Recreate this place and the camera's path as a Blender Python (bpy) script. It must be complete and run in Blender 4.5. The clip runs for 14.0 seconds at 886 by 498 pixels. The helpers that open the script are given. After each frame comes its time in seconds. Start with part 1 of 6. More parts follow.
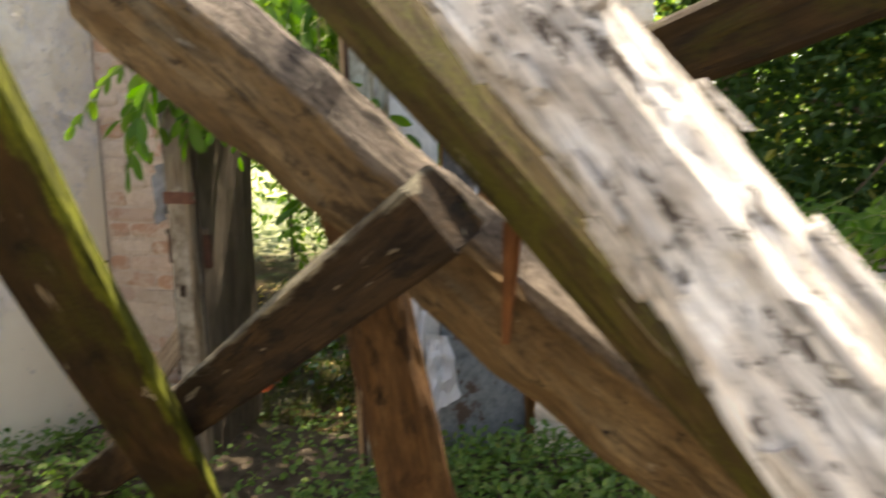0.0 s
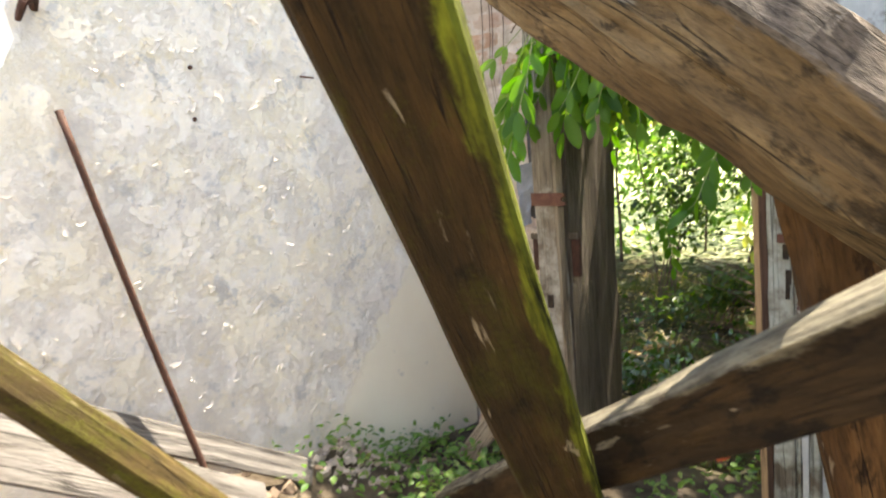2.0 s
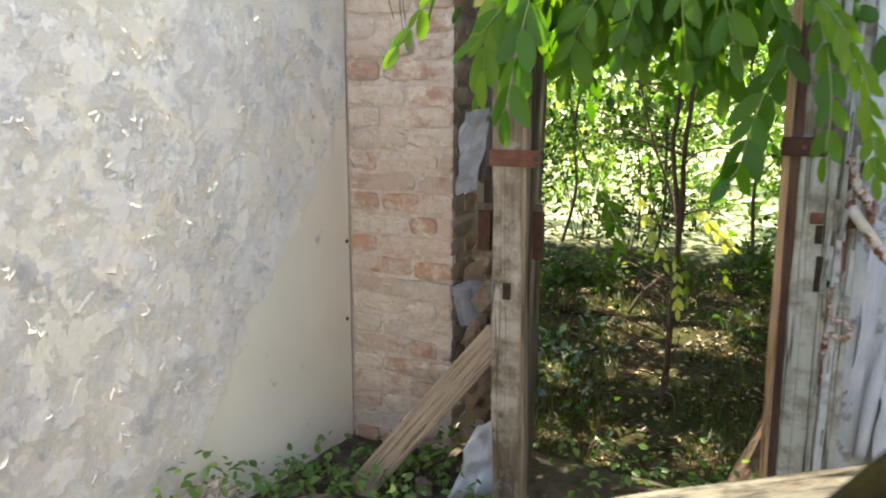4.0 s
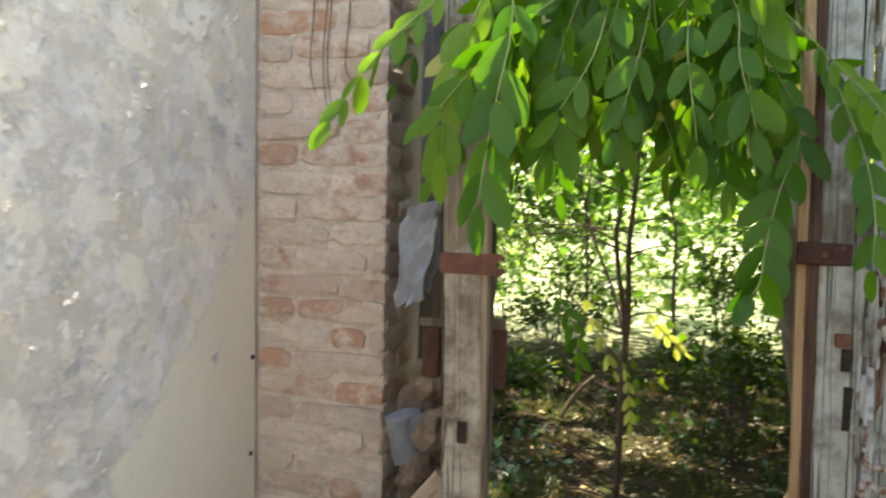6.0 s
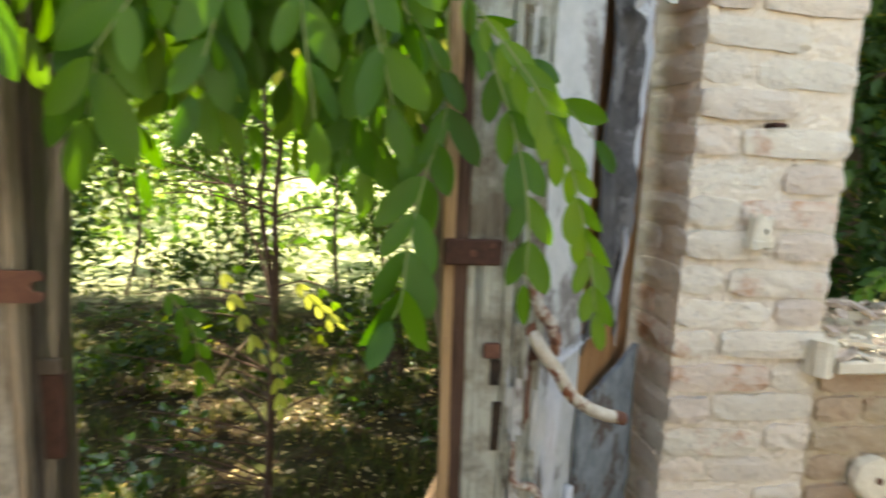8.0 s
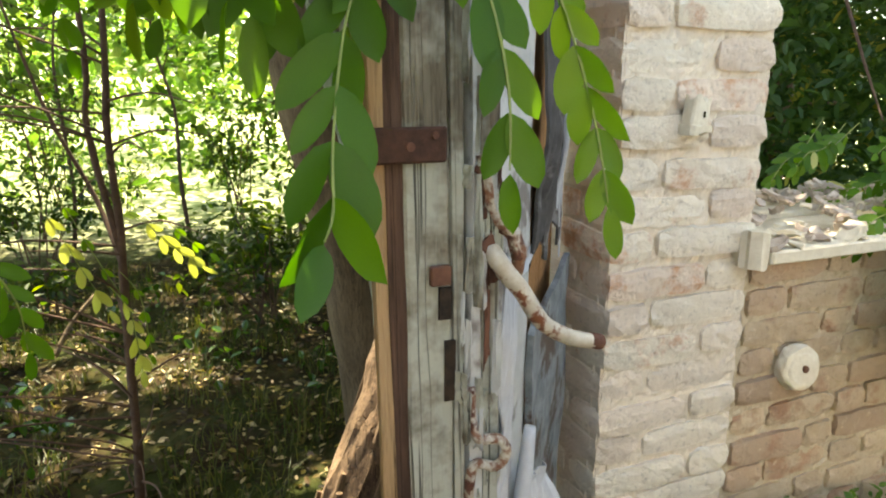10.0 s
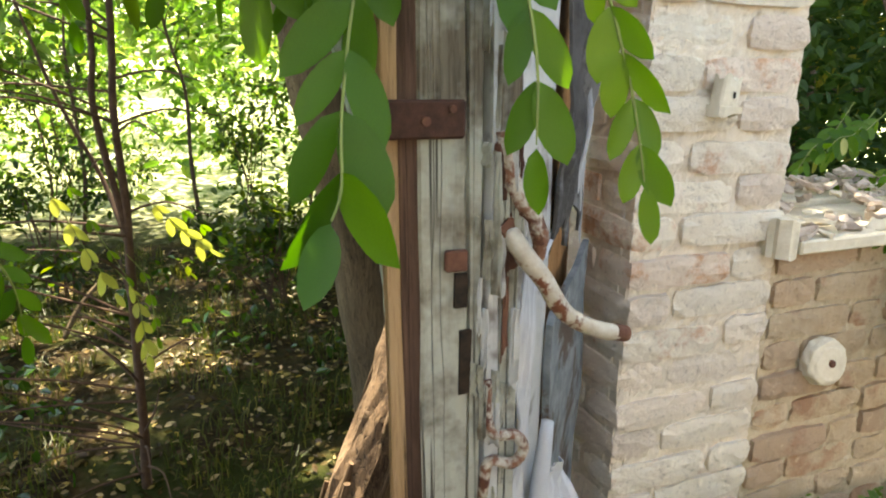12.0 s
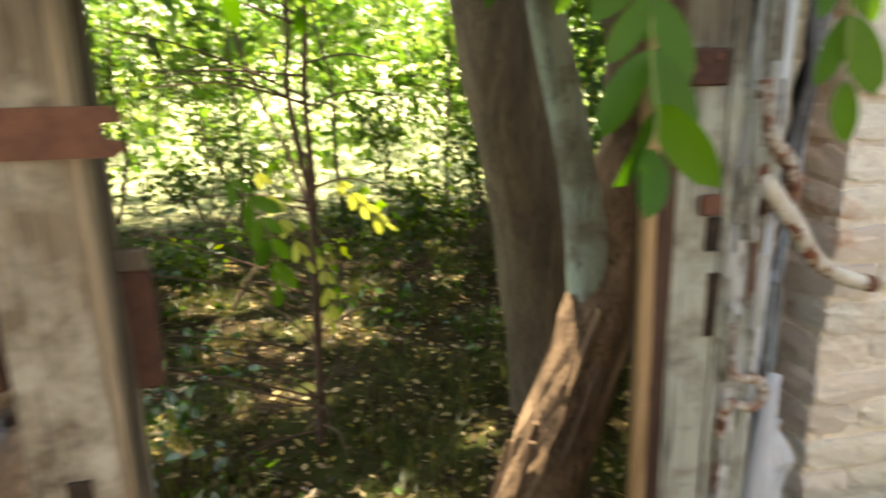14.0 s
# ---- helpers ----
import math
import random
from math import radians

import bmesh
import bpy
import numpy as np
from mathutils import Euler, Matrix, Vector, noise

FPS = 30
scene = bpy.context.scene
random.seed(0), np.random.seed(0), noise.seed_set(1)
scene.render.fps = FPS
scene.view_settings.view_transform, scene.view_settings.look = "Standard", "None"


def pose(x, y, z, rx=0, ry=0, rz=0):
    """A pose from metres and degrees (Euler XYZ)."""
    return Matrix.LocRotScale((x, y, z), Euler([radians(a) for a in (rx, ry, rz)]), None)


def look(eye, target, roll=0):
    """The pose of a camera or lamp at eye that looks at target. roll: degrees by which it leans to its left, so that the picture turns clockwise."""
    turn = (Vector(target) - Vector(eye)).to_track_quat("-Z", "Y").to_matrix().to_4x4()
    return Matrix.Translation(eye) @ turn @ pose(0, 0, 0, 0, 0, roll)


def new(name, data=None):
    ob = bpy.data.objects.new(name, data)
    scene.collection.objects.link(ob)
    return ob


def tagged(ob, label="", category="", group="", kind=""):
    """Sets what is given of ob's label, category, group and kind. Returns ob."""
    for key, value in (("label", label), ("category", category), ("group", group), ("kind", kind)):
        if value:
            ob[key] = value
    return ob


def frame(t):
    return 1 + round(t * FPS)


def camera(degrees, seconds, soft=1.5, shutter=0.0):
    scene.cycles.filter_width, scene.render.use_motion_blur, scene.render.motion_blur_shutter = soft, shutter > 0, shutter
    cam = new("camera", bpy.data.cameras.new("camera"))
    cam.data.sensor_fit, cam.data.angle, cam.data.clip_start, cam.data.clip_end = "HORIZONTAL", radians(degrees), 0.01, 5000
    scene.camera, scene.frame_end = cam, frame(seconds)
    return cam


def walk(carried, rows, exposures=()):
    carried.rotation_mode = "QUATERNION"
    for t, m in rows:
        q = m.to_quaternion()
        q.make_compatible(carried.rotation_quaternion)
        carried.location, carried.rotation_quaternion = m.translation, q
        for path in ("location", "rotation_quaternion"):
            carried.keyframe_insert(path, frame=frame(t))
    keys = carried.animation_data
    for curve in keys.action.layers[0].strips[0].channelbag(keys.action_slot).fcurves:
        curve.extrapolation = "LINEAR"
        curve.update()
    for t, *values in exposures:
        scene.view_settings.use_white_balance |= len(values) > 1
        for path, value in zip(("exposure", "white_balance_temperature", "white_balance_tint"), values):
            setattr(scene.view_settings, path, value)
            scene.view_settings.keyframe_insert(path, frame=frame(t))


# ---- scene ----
cam = camera(65.1, 14.0, 2.0, 0.5)
PATH = [
    (0, (2.051, -2.635, 1.185), (1.472, -0.75, 0.85), -0.3),
    (0.5, (1.887, -2.645, 1.173), (1.079, -0.864, 0.756), -1.4),
    (1, (1.798, -2.57, 1.146), (0.605, -1.014, 0.748), -4.9),
    (1.5, (1.751, -2.481, 1.174), (0.397, -1.054, 0.813), -6.0),
    (2, (1.668, -2.438, 1.171), (0.335, -0.979, 0.861), -4.4),
    (2.2, (1.587, -2.421, 1.168), (0.377, -0.855, 0.872), -3.4),
    (4.3, (0.842, -2.158, 1.072), (0.074, -0.355, 0.672), 0.5),
    (4.5, (0.811, -2.145, 1.071), (0.062, -0.331, 0.688), 0.9),
    (5, (0.804, -2.082, 1.091), (0.168, -0.21, 0.786), 2.6),
    (5.5, (0.742, -1.957, 1.079), (0.091, -0.087, 0.804), 0.9),
    (6, (0.701, -1.844, 1.085), (0.149, 0.072, 0.93), 1.3),
    (6.5, (0.619, -1.715, 1.147), (0.374, 0.263, 0.988), 3.7),
    (7, (0.663, -1.63, 1.188), (0.596, 0.362, 1.016), 1.7),
    (7.5, (0.705, -1.515, 1.164), (0.812, 0.469, 0.932), 1.8),
    (8, (0.778, -1.444, 1.161), (1.154, 0.497, 0.856), 3.0),
    (8.5, (0.798, -1.396, 1.141), (1.529, 0.445, 0.869), 0.9),
    (9, (0.747, -1.276, 1.13), (1.592, 0.512, 0.832), -0.6),
    (9.2, (0.735, -1.236, 1.112), (1.537, 0.556, 0.733), 0.3),
    (11.3, (0.781, -1.098, 1.058), (1.533, 0.679, 0.534), 0.6),
    (11.5, (0.782, -1.091, 1.057), (1.542, 0.684, 0.536), 0.7),
    (12, (0.764, -1.093, 1.053), (1.497, 0.692, 0.526), 1.0),
    (12.5, (0.745, -1.098, 1.044), (1.475, 0.675, 0.474), 1.2),
    (13, (0.722, -1.104, 1.042), (1.438, 0.668, 0.454), 1.2),
    (13.5, (0.696, -1.116, 1.037), (1.376, 0.668, 0.444), 0.6),
    (14, (0.571, -1.116, 1.007), (0.994, 0.762, 0.466), -0.6),
]
walk(cam, [(t, look(eye, target, roll)) for t, eye, target, roll in PATH], [(0, 1.95, 7600, 12), (0.5, 2.4, 7300, 11), (1.2, 2.5, 7100, 10), (2.2, 2.6, 6900, 10), (4.3, 2.5, 6700, 8), (6.5, 2.42, 7000, 8), (9.2, 2.7, 7700, 5), (13, 2.75, 7600, 8), (14, 2.72, 8000, 9)])

# ---- light ----
SUN_EL, SUN_AZ = 67.0, 0.3          # degrees; azimuth clockwise from +y
world = bpy.data.worlds.new("World")
scene.world = world
world.use_nodes = True
wn = world.node_tree
sky = wn.nodes.new("ShaderNodeTexSky")
sky.sky_type = "NISHITA"
sky.sun_disc = False
sky.sun_elevation, sky.sun_rotation = radians(SUN_EL), radians(SUN_AZ)
sky.air_density, sky.dust_density = 1.0, 2.5
wn.nodes["Background"].inputs["Strength"].default_value = 0.15
wn.links.new(sky.outputs[0], wn.nodes["Background"].inputs["Color"])
sun = new("sun", bpy.data.lights.new("sun", "SUN"))
sun.data.energy, sun.data.angle, sun.data.color = 5.0, radians(0.5), (1.0, 0.94, 0.84)
SUN_DIR = Vector((math.sin(radians(SUN_AZ)) * math.cos(radians(SUN_EL)), math.cos(radians(SUN_AZ)) * math.cos(radians(SUN_EL)), math.sin(radians(SUN_EL))))
sun.matrix_world = look(SUN_DIR * 30, (0, 0, 0))


# ---- materials ----
def mat(name):
    m = bpy.data.materials.new(name)
    m.use_nodes = True
    return m, m.node_tree, m.node_tree.nodes["Principled BSDF"]


def node(nt, kind, **values):
    n = nt.nodes.new(kind)
    for key, value in values.items():
        n.inputs[key.replace("_", " ")].default_value = value
    return n


def coords(nt, scale=(1, 1, 1), source="Object"):
    tc, mp = nt.nodes.new("ShaderNodeTexCoord"), nt.nodes.new("ShaderNodeMapping")
    mp.inputs["Scale"].default_value = scale
    nt.links.new(tc.outputs[source], mp.inputs["Vector"])
    return mp.outputs[0]


def noise_tex(nt, vec, scale, detail=5.0, rough=0.6, distortion=0.0):
    n = node(nt, "ShaderNodeTexNoise", Scale=scale, Detail=detail, Roughness=rough, Distortion=distortion)
    nt.links.new(vec, n.inputs["Vector"])
    return n.outputs["Fac"]


def ramp(nt, fac, stops):
    r = nt.nodes.new("ShaderNodeValToRGB")
    el = r.color_ramp.elements
    while len(el) < len(stops):
        el.new(0.5)
    for e, (p, c) in zip(el, stops):
        e.position, e.color = p, (*c, 1) if len(c) == 3 else c
    nt.links.new(fac, r.inputs[0])
    return r.outputs[0]


def grey(a):
    return (a, a, a)


def mix(nt, fac, a, b, how="MIX"):
    n = nt.nodes.new("ShaderNodeMix")
    n.data_type, n.blend_type = "RGBA", how
    for socket, value in ((n.inputs[0], fac), (n.inputs[6], a), (n.inputs[7], b)):
        if isinstance(value, bpy.types.NodeSocket):
            nt.links.new(value, socket)
        elif isinstance(value, tuple):
            socket.default_value = (*value, 1) if len(value) == 3 else value
        else:
            socket.default_value = value
    return n.outputs[2]


def bump(nt, bsdf, height, strength, distance=0.01):
    b = node(nt, "ShaderNodeBump", Strength=strength, Distance=distance)
    nt.links.new(height, b.inputs["Height"])
    nt.links.new(b.outputs[0], bsdf.inputs["Normal"])


def wood_mat(name, dark, light, moss=0.0, moss_col=(0.13, 0.14, 0.02), grey_col=None, grey_amt=0.0, grain=9.0, red=0.0, rough=0.85):
    """Weathered timber whose grain runs along local z."""
    m, nt, b = mat(name)
    v = coords(nt, (1, 1, 0.06))
    fine = noise_tex(nt, v, grain * 14, 6, 0.7, 0.4)
    v2 = coords(nt, (1, 1, 0.22))
    broad = noise_tex(nt, v2, grain, 4, 0.6, 0.8)
    col = mix(nt, ramp(nt, broad, [(0.3, grey(0)), (0.7, grey(1))]), dark, light)
    col = mix(nt, ramp(nt, fine, [(0.34, grey(0.7)), (0.52, grey(0))]), col, tuple(c * 0.5 for c in dark))
    streak = noise_tex(nt, coords(nt, (1, 1, 0.025)), grain * 32, 5, 0.7, 0.2)
    col = mix(nt, ramp(nt, streak, [(0.55, grey(0)), (0.75, grey(0.5))]), col, tuple(min(1, c * 1.7) for c in light))
    blot = noise_tex(nt, coords(nt), 5.5, 5, 0.65)
    if red:
        col = mix(nt, ramp(nt, noise_tex(nt, coords(nt, (1, 1, 0.4)), 7.0, 4), [(0.62 - red * 0.2, grey(0)), (0.7, grey(0.8))]), col, (0.28, 0.075, 0.02))
    if grey_col:
        col = mix(nt, ramp(nt, blot, [(0.62 - 0.3 * grey_amt, grey(0)), (0.72 - 0.25 * grey_amt, grey(0.9))]), col, grey_col)
    crack = noise_tex(nt, coords(nt, (1, 1, 0.018)), grain * 4.5, 3, 0.5, 0.15)
    line = ramp(nt, crack, [(0.485, grey(0)), (0.498, grey(1)), (0.503, grey(1)), (0.516, grey(0))])
    if moss:
        sx = nt.nodes.new("ShaderNodeSeparateXYZ")
        geo = nt.nodes.new("ShaderNodeNewGeometry")
        nt.links.new(geo.outputs["Normal"], sx.inputs[0])
        add = nt.nodes.new("ShaderNodeMath")
        add.operation = "MULTIPLY_ADD"
        nt.links.new(sx.outputs["Z"], add.inputs[0])
        add.inputs[1].default_value = 0.10
        nt.links.new(noise_tex(nt, coords(nt, (1, 1, 0.35)), 7.0, 6, 0.65), add.inputs[2])
        k = ramp(nt, add.outputs[0], [(0.66 - moss * 0.3, grey(0)), (0.8 - moss * 0.25, grey(0.85))])
        col = mix(nt, k, col, moss_col)
    col = mix(nt, mix(nt, 1.0, line, ramp(nt, blot, [(0.42, grey(0)), (0.55, grey(0.9))]), "MULTIPLY"), col, tuple(c * 0.22 for c in dark))
    nt.links.new(col, b.inputs["Base Color"])
    b.inputs["Roughness"].default_value = rough
    b.inputs["Specular IOR Level"].default_value = 0.2
    bump(nt, b, mix(nt, line, mix(nt, 0.35, fine, blot), (0, 0, 0)), 0.8, 0.008)
    return m


def plain_mat(name, a, c, scale=20.0, rough=0.8, metal=0.0, bumpy=0.3, contrast=0.2, spec=0.3, third=None):
    m, nt, b = mat(name)
    v = coords(nt)
    n1 = noise_tex(nt, v, scale, 6, 0.65)
    col = mix(nt, ramp(nt, n1, [(0.5 - contrast, grey(0)), (0.5 + contrast, grey(1))]), a, c)
    if third:
        col = mix(nt, ramp(nt, noise_tex(nt, v, scale * 0.37, 5, 0.7), [(0.54, grey(0)), (0.6, grey(1))]), col, third)
    nt.links.new(col, b.inputs["Base Color"])
    b.inputs["Roughness"].default_value, b.inputs["Metallic"].default_value = rough, metal
    b.inputs["Specular IOR Level"].default_value = spec
    bump(nt, b, noise_tex(nt, v, scale * 3, 5, 0.7), bumpy, 0.004)
    return m


def brick_mat(name, lime, lime2, red, orange, cover):
    """Fired brick under worn limewash; cover is how much of the wash is left."""
    m, nt, b = mat(name)
    v = coords(nt, source="Object")
    oi = nt.nodes.new("ShaderNodeObjectInfo")
    shift = nt.nodes.new("ShaderNodeVectorMath")
    shift.operation = "MULTIPLY_ADD"
    comb = nt.nodes.new("ShaderNodeCombineXYZ")
    for k in range(3):
        nt.links.new(oi.outputs["Random"], comb.inputs[k])
    nt.links.new(comb.outputs[0], shift.inputs[0])
    shift.inputs[1].default_value = (31, 17, 23)
    nt.links.new(v, shift.inputs[2])
    v = shift.outputs[0]
    wash = noise_tex(nt, v, 9.0, 7, 0.7)
    fine = noise_tex(nt, v, 70.0, 6, 0.7)
    off = nt.nodes.new("ShaderNodeMath")
    off.operation = "MULTIPLY_ADD"
    nt.links.new(oi.outputs["Random"], off.inputs[0])
    off.inputs[1].default_value = 0.26
    nt.links.new(wash, off.inputs[2])
    clay = mix(nt, ramp(nt, oi.outputs["Random"], [(0.0, grey(0)), (1.0, grey(1))]), red, orange)
    limec = mix(nt, ramp(nt, noise_tex(nt, v, 22, 5), [(0.35, grey(0)), (0.65, grey(1))]), lime, lime2)
    tone = nt.nodes.new("ShaderNodeMath")
    tone.operation = "FRACT"
    seven = nt.nodes.new("ShaderNodeMath")
    seven.operation = "MULTIPLY"
    nt.links.new(oi.outputs["Random"], seven.inputs[0])
    seven.inputs[1].default_value = 7.31
    nt.links.new(seven.outputs[0], tone.inputs[0])
    rosy = tuple(0.55 * a + 0.45 * b for a, b in zip(lime2, red))
    limec = mix(nt, ramp(nt, tone.outputs[0], [(0.35, grey(0)), (0.95, grey(0.85))]), limec, rosy)
    col = mix(nt, ramp(nt, off.outputs[0], [(0.56 + cover, grey(0)), (0.68 + cover, grey(1))]), limec, clay)
    col = mix(nt, 1.0, col, ramp(nt, oi.outputs["Random"], [(0.0, grey(0.95)), (0.3, grey(0.82)), (0.55, grey(1.0)), (0.8, grey(0.88)), (1.0, grey(1.0))]), "MULTIPLY")
    col = mix(nt, ramp(nt, fine, [(0.3, grey(0.5)), (0.44, grey(0))]), col, (0.24, 0.185, 0.14))
    col = mix(nt, ramp(nt, noise_tex(nt, v, 30, 6, 0.7), [(0.6, grey(0)), (0.68, grey(0.5))]), col, tuple(min(1, c * 1.15) for c in lime))
    nt.links.new(col, b.inputs["Base Color"])
    b.inputs["Roughness"].default_value = 0.92
    b.inputs["Specular IOR Level"].default_value = 0.15
    h = mix(nt, 0.5, wash, fine)
    pits = noise_tex(nt, v, 26, 7, 0.72, 0.5)
    bump(nt, b, mix(nt, 0.4, h, pits), 1.0, 0.026)
    return m


def leaf_mat(name, cols, trans=0.5, rough=0.5, gloss=0.025, per="object", through_tint=(1.25, 1.35, 0.5)):
    m, nt, b = mat(name)
    if per == "object":
        src = nt.nodes.new("ShaderNodeObjectInfo").outputs["Random"]
    else:
        src = nt.nodes.new("ShaderNodeNewGeometry").outputs["Random Per Island"]
    col = ramp(nt, src, [(i / max(1, len(cols) - 1), c) for i, c in enumerate(cols)])
    vein = noise_tex(nt, coords(nt), 90, 4)
    col = mix(nt, ramp(nt, vein, [(0.35, grey(0.3)), (0.6, grey(0))]), col, mix(nt, 1.0, col, (0.55, 0.6, 0.5), "MULTIPLY"))
    d, t, g, mx, mx2 = [nt.nodes.new("ShaderNode" + k) for k in ("BsdfDiffuse", "BsdfTranslucent", "BsdfGlossy", "MixShader", "MixShader")]
    nt.links.new(col, d.inputs[0])
    bright = mix(nt, 1.0, col, through_tint, "MULTIPLY")
    nt.links.new(bright, t.inputs[0])
    g.inputs["Roughness"].default_value = rough
    mx.inputs[0].default_value = trans
    nt.links.new(d.outputs[0], mx.inputs[1]), nt.links.new(t.outputs[0], mx.inputs[2])
    mx2.inputs[0].default_value = gloss
    nt.links.new(mx.outputs[0], mx2.inputs[1]), nt.links.new(g.outputs[0], mx2.inputs[2])
    nt.links.new(mx2.outputs[0], nt.nodes["Material Output"].inputs[0])
    return m


def plaster_mat():
    """Limewash in several coats, flaking; a smooth cream coat is left low beside the corner."""
    m, nt, b = mat("flaking_plaster")
    v = coords(nt)
    big = noise_tex(nt, v, 3.2, 7, 0.62)
    mid = noise_tex(nt, v, 10.0, 9, 0.74, 0.15)
    soft = noise_tex(nt, v, 6.5, 10, 0.74, 0.1)
    fine = noise_tex(nt, v, 55.0, 6, 0.7)
    col = mix(nt, ramp(nt, big, [(0.40, grey(0)), (0.60, grey(1))]), (0.86, 0.785, 0.67), (0.79, 0.725, 0.635))
    col = mix(nt, ramp(nt, soft, [(0.44, grey(0)), (0.60, grey(0.85))]), col, (0.70, 0.645, 0.57))
    col = mix(nt, ramp(nt, noise_tex(nt, v, 4.0, 10, 0.74, 0.1), [(0.46, grey(0)), (0.56, grey(0.8))]), col, (0.85, 0.765, 0.60))
    col = mix(nt, ramp(nt, noise_tex(nt, v, 11.0, 8, 0.72, 0.2), [(0.55, grey(0)), (0.66, grey(0.65))]), col, (0.77, 0.66, 0.42))
    col = mix(nt, ramp(nt, noise_tex(nt, v, 7.6, 10, 0.75, 0.1), [(0.38, grey(0.85)), (0.47, grey(0))]), col, (0.87, 0.82, 0.74))
    col = mix(nt, ramp(nt, noise_tex(nt, v, 9.0, 9, 0.74, 0.3), [(0.58, grey(0)), (0.62, grey(0.7))]), col, (0.50, 0.485, 0.46))
    col = mix(nt, ramp(nt, noise_tex(nt, v, 13.0, 6, 0.66, 0.9), [(0.265, grey(0.8)), (0.29, grey(0))]), col, (0.44, 0.425, 0.40))
    col = mix(nt, ramp(nt, mid, [(0.30, grey(0)), (0.485, grey(0)), (0.50, grey(0.45)), (0.515, grey(0))]), col, (0.92, 0.88, 0.82))
    col = mix(nt, ramp(nt, fine, [(0.30, grey(0.35)), (0.45, grey(0))]), col, (0.58, 0.54, 0.49))
    sep = nt.nodes.new("ShaderNodeSeparateXYZ")
    nt.links.new(v, sep.inputs[0])

    def arith(op, a, c, d=None):
        n = nt.nodes.new("ShaderNodeMath")
        n.operation = op
        for k, q in enumerate((a, c, d)):
            if isinstance(q, bpy.types.NodeSocket):
                nt.links.new(q, n.inputs[k])
            elif q is not None:
                n.inputs[k].default_value = q
        return n.outputs[0]
    edge = arith("SUBTRACT", sep.outputs["Z"], arith("MULTIPLY_ADD", sep.outputs["Y"], 1.08, 1.04))
    edge = arith("MULTIPLY_ADD", mid, -0.5, arith("ADD", edge, 0.25))
    smooth = ramp(nt, arith("ADD", edge, 0.5), [(0.49, grey(1)), (0.52, grey(0))])
    cream = mix(nt, ramp(nt, noise_tex(nt, v, 4, 4), [(0.35, grey(0)), (0.7, grey(1))]), (0.80, 0.73, 0.575), (0.76, 0.68, 0.53))
    cream = mix(nt, ramp(nt, noise_tex(nt, v, 7.0, 6, 0.7), [(0.66, grey(0)), (0.68, grey(0.8))]), cream, (0.45, 0.42, 0.38))
    col = mix(nt, smooth, col, cream)
    nt.links.new(col, b.inputs["Base Color"])
    b.inputs["Roughness"].default_value = 0.9
    b.inputs["Specular IOR Level"].default_value = 0.15
    hgt = mix(nt, 0.45, ramp(nt, mid, [(0.48, grey(1)), (0.60, grey(0))]), fine)
    hgt = mix(nt, smooth, hgt, mix(nt, 0.06, (0.6, 0.6, 0.6), fine))
    bump(nt, b, hgt, 0.8, 0.010)
    return m


M_PLASTER = plaster_mat()
M_FLAKE = plain_mat("paint_flake", (0.72, 0.655, 0.565), (0.62, 0.565, 0.485), 9, 0.85, bumpy=0.2)
M_BRICK_L = brick_mat("worn_limewashed_brick", (0.70, 0.60, 0.48), (0.60, 0.49, 0.38), (0.46, 0.28, 0.21), (0.50, 0.31, 0.20), 0.09)
M_BRICK_R = brick_mat("pale_limewashed_brick", (0.86, 0.765, 0.60), (0.80, 0.70, 0.55), (0.70, 0.50, 0.38), (0.62, 0.34, 0.19), 0.19)
M_MORTAR_S = plain_mat("crumbly_ochre_mortar", (0.44, 0.345, 0.22), (0.58, 0.465, 0.31), 40, 0.95, bumpy=0.8)
M_BRICK_S = brick_mat("bare_pale_brick", (0.64, 0.50, 0.33), (0.55, 0.41, 0.26), (0.42, 0.26, 0.18), (0.46, 0.27, 0.16), 0.12)
M_MORTAR_R = plain_mat("pale_lime_slurry", (0.58, 0.485, 0.36), (0.74, 0.63, 0.48), 28, 0.95, bumpy=0.9)
M_MORTAR = plain_mat("lime_mortar", (0.46, 0.375, 0.295), (0.62, 0.52, 0.42), 40, 0.95, bumpy=0.7)
M_DARKMORTAR = plain_mat("old_render", (0.46, 0.41, 0.35), (0.58, 0.52, 0.45), 25, 0.95, bumpy=0.6)
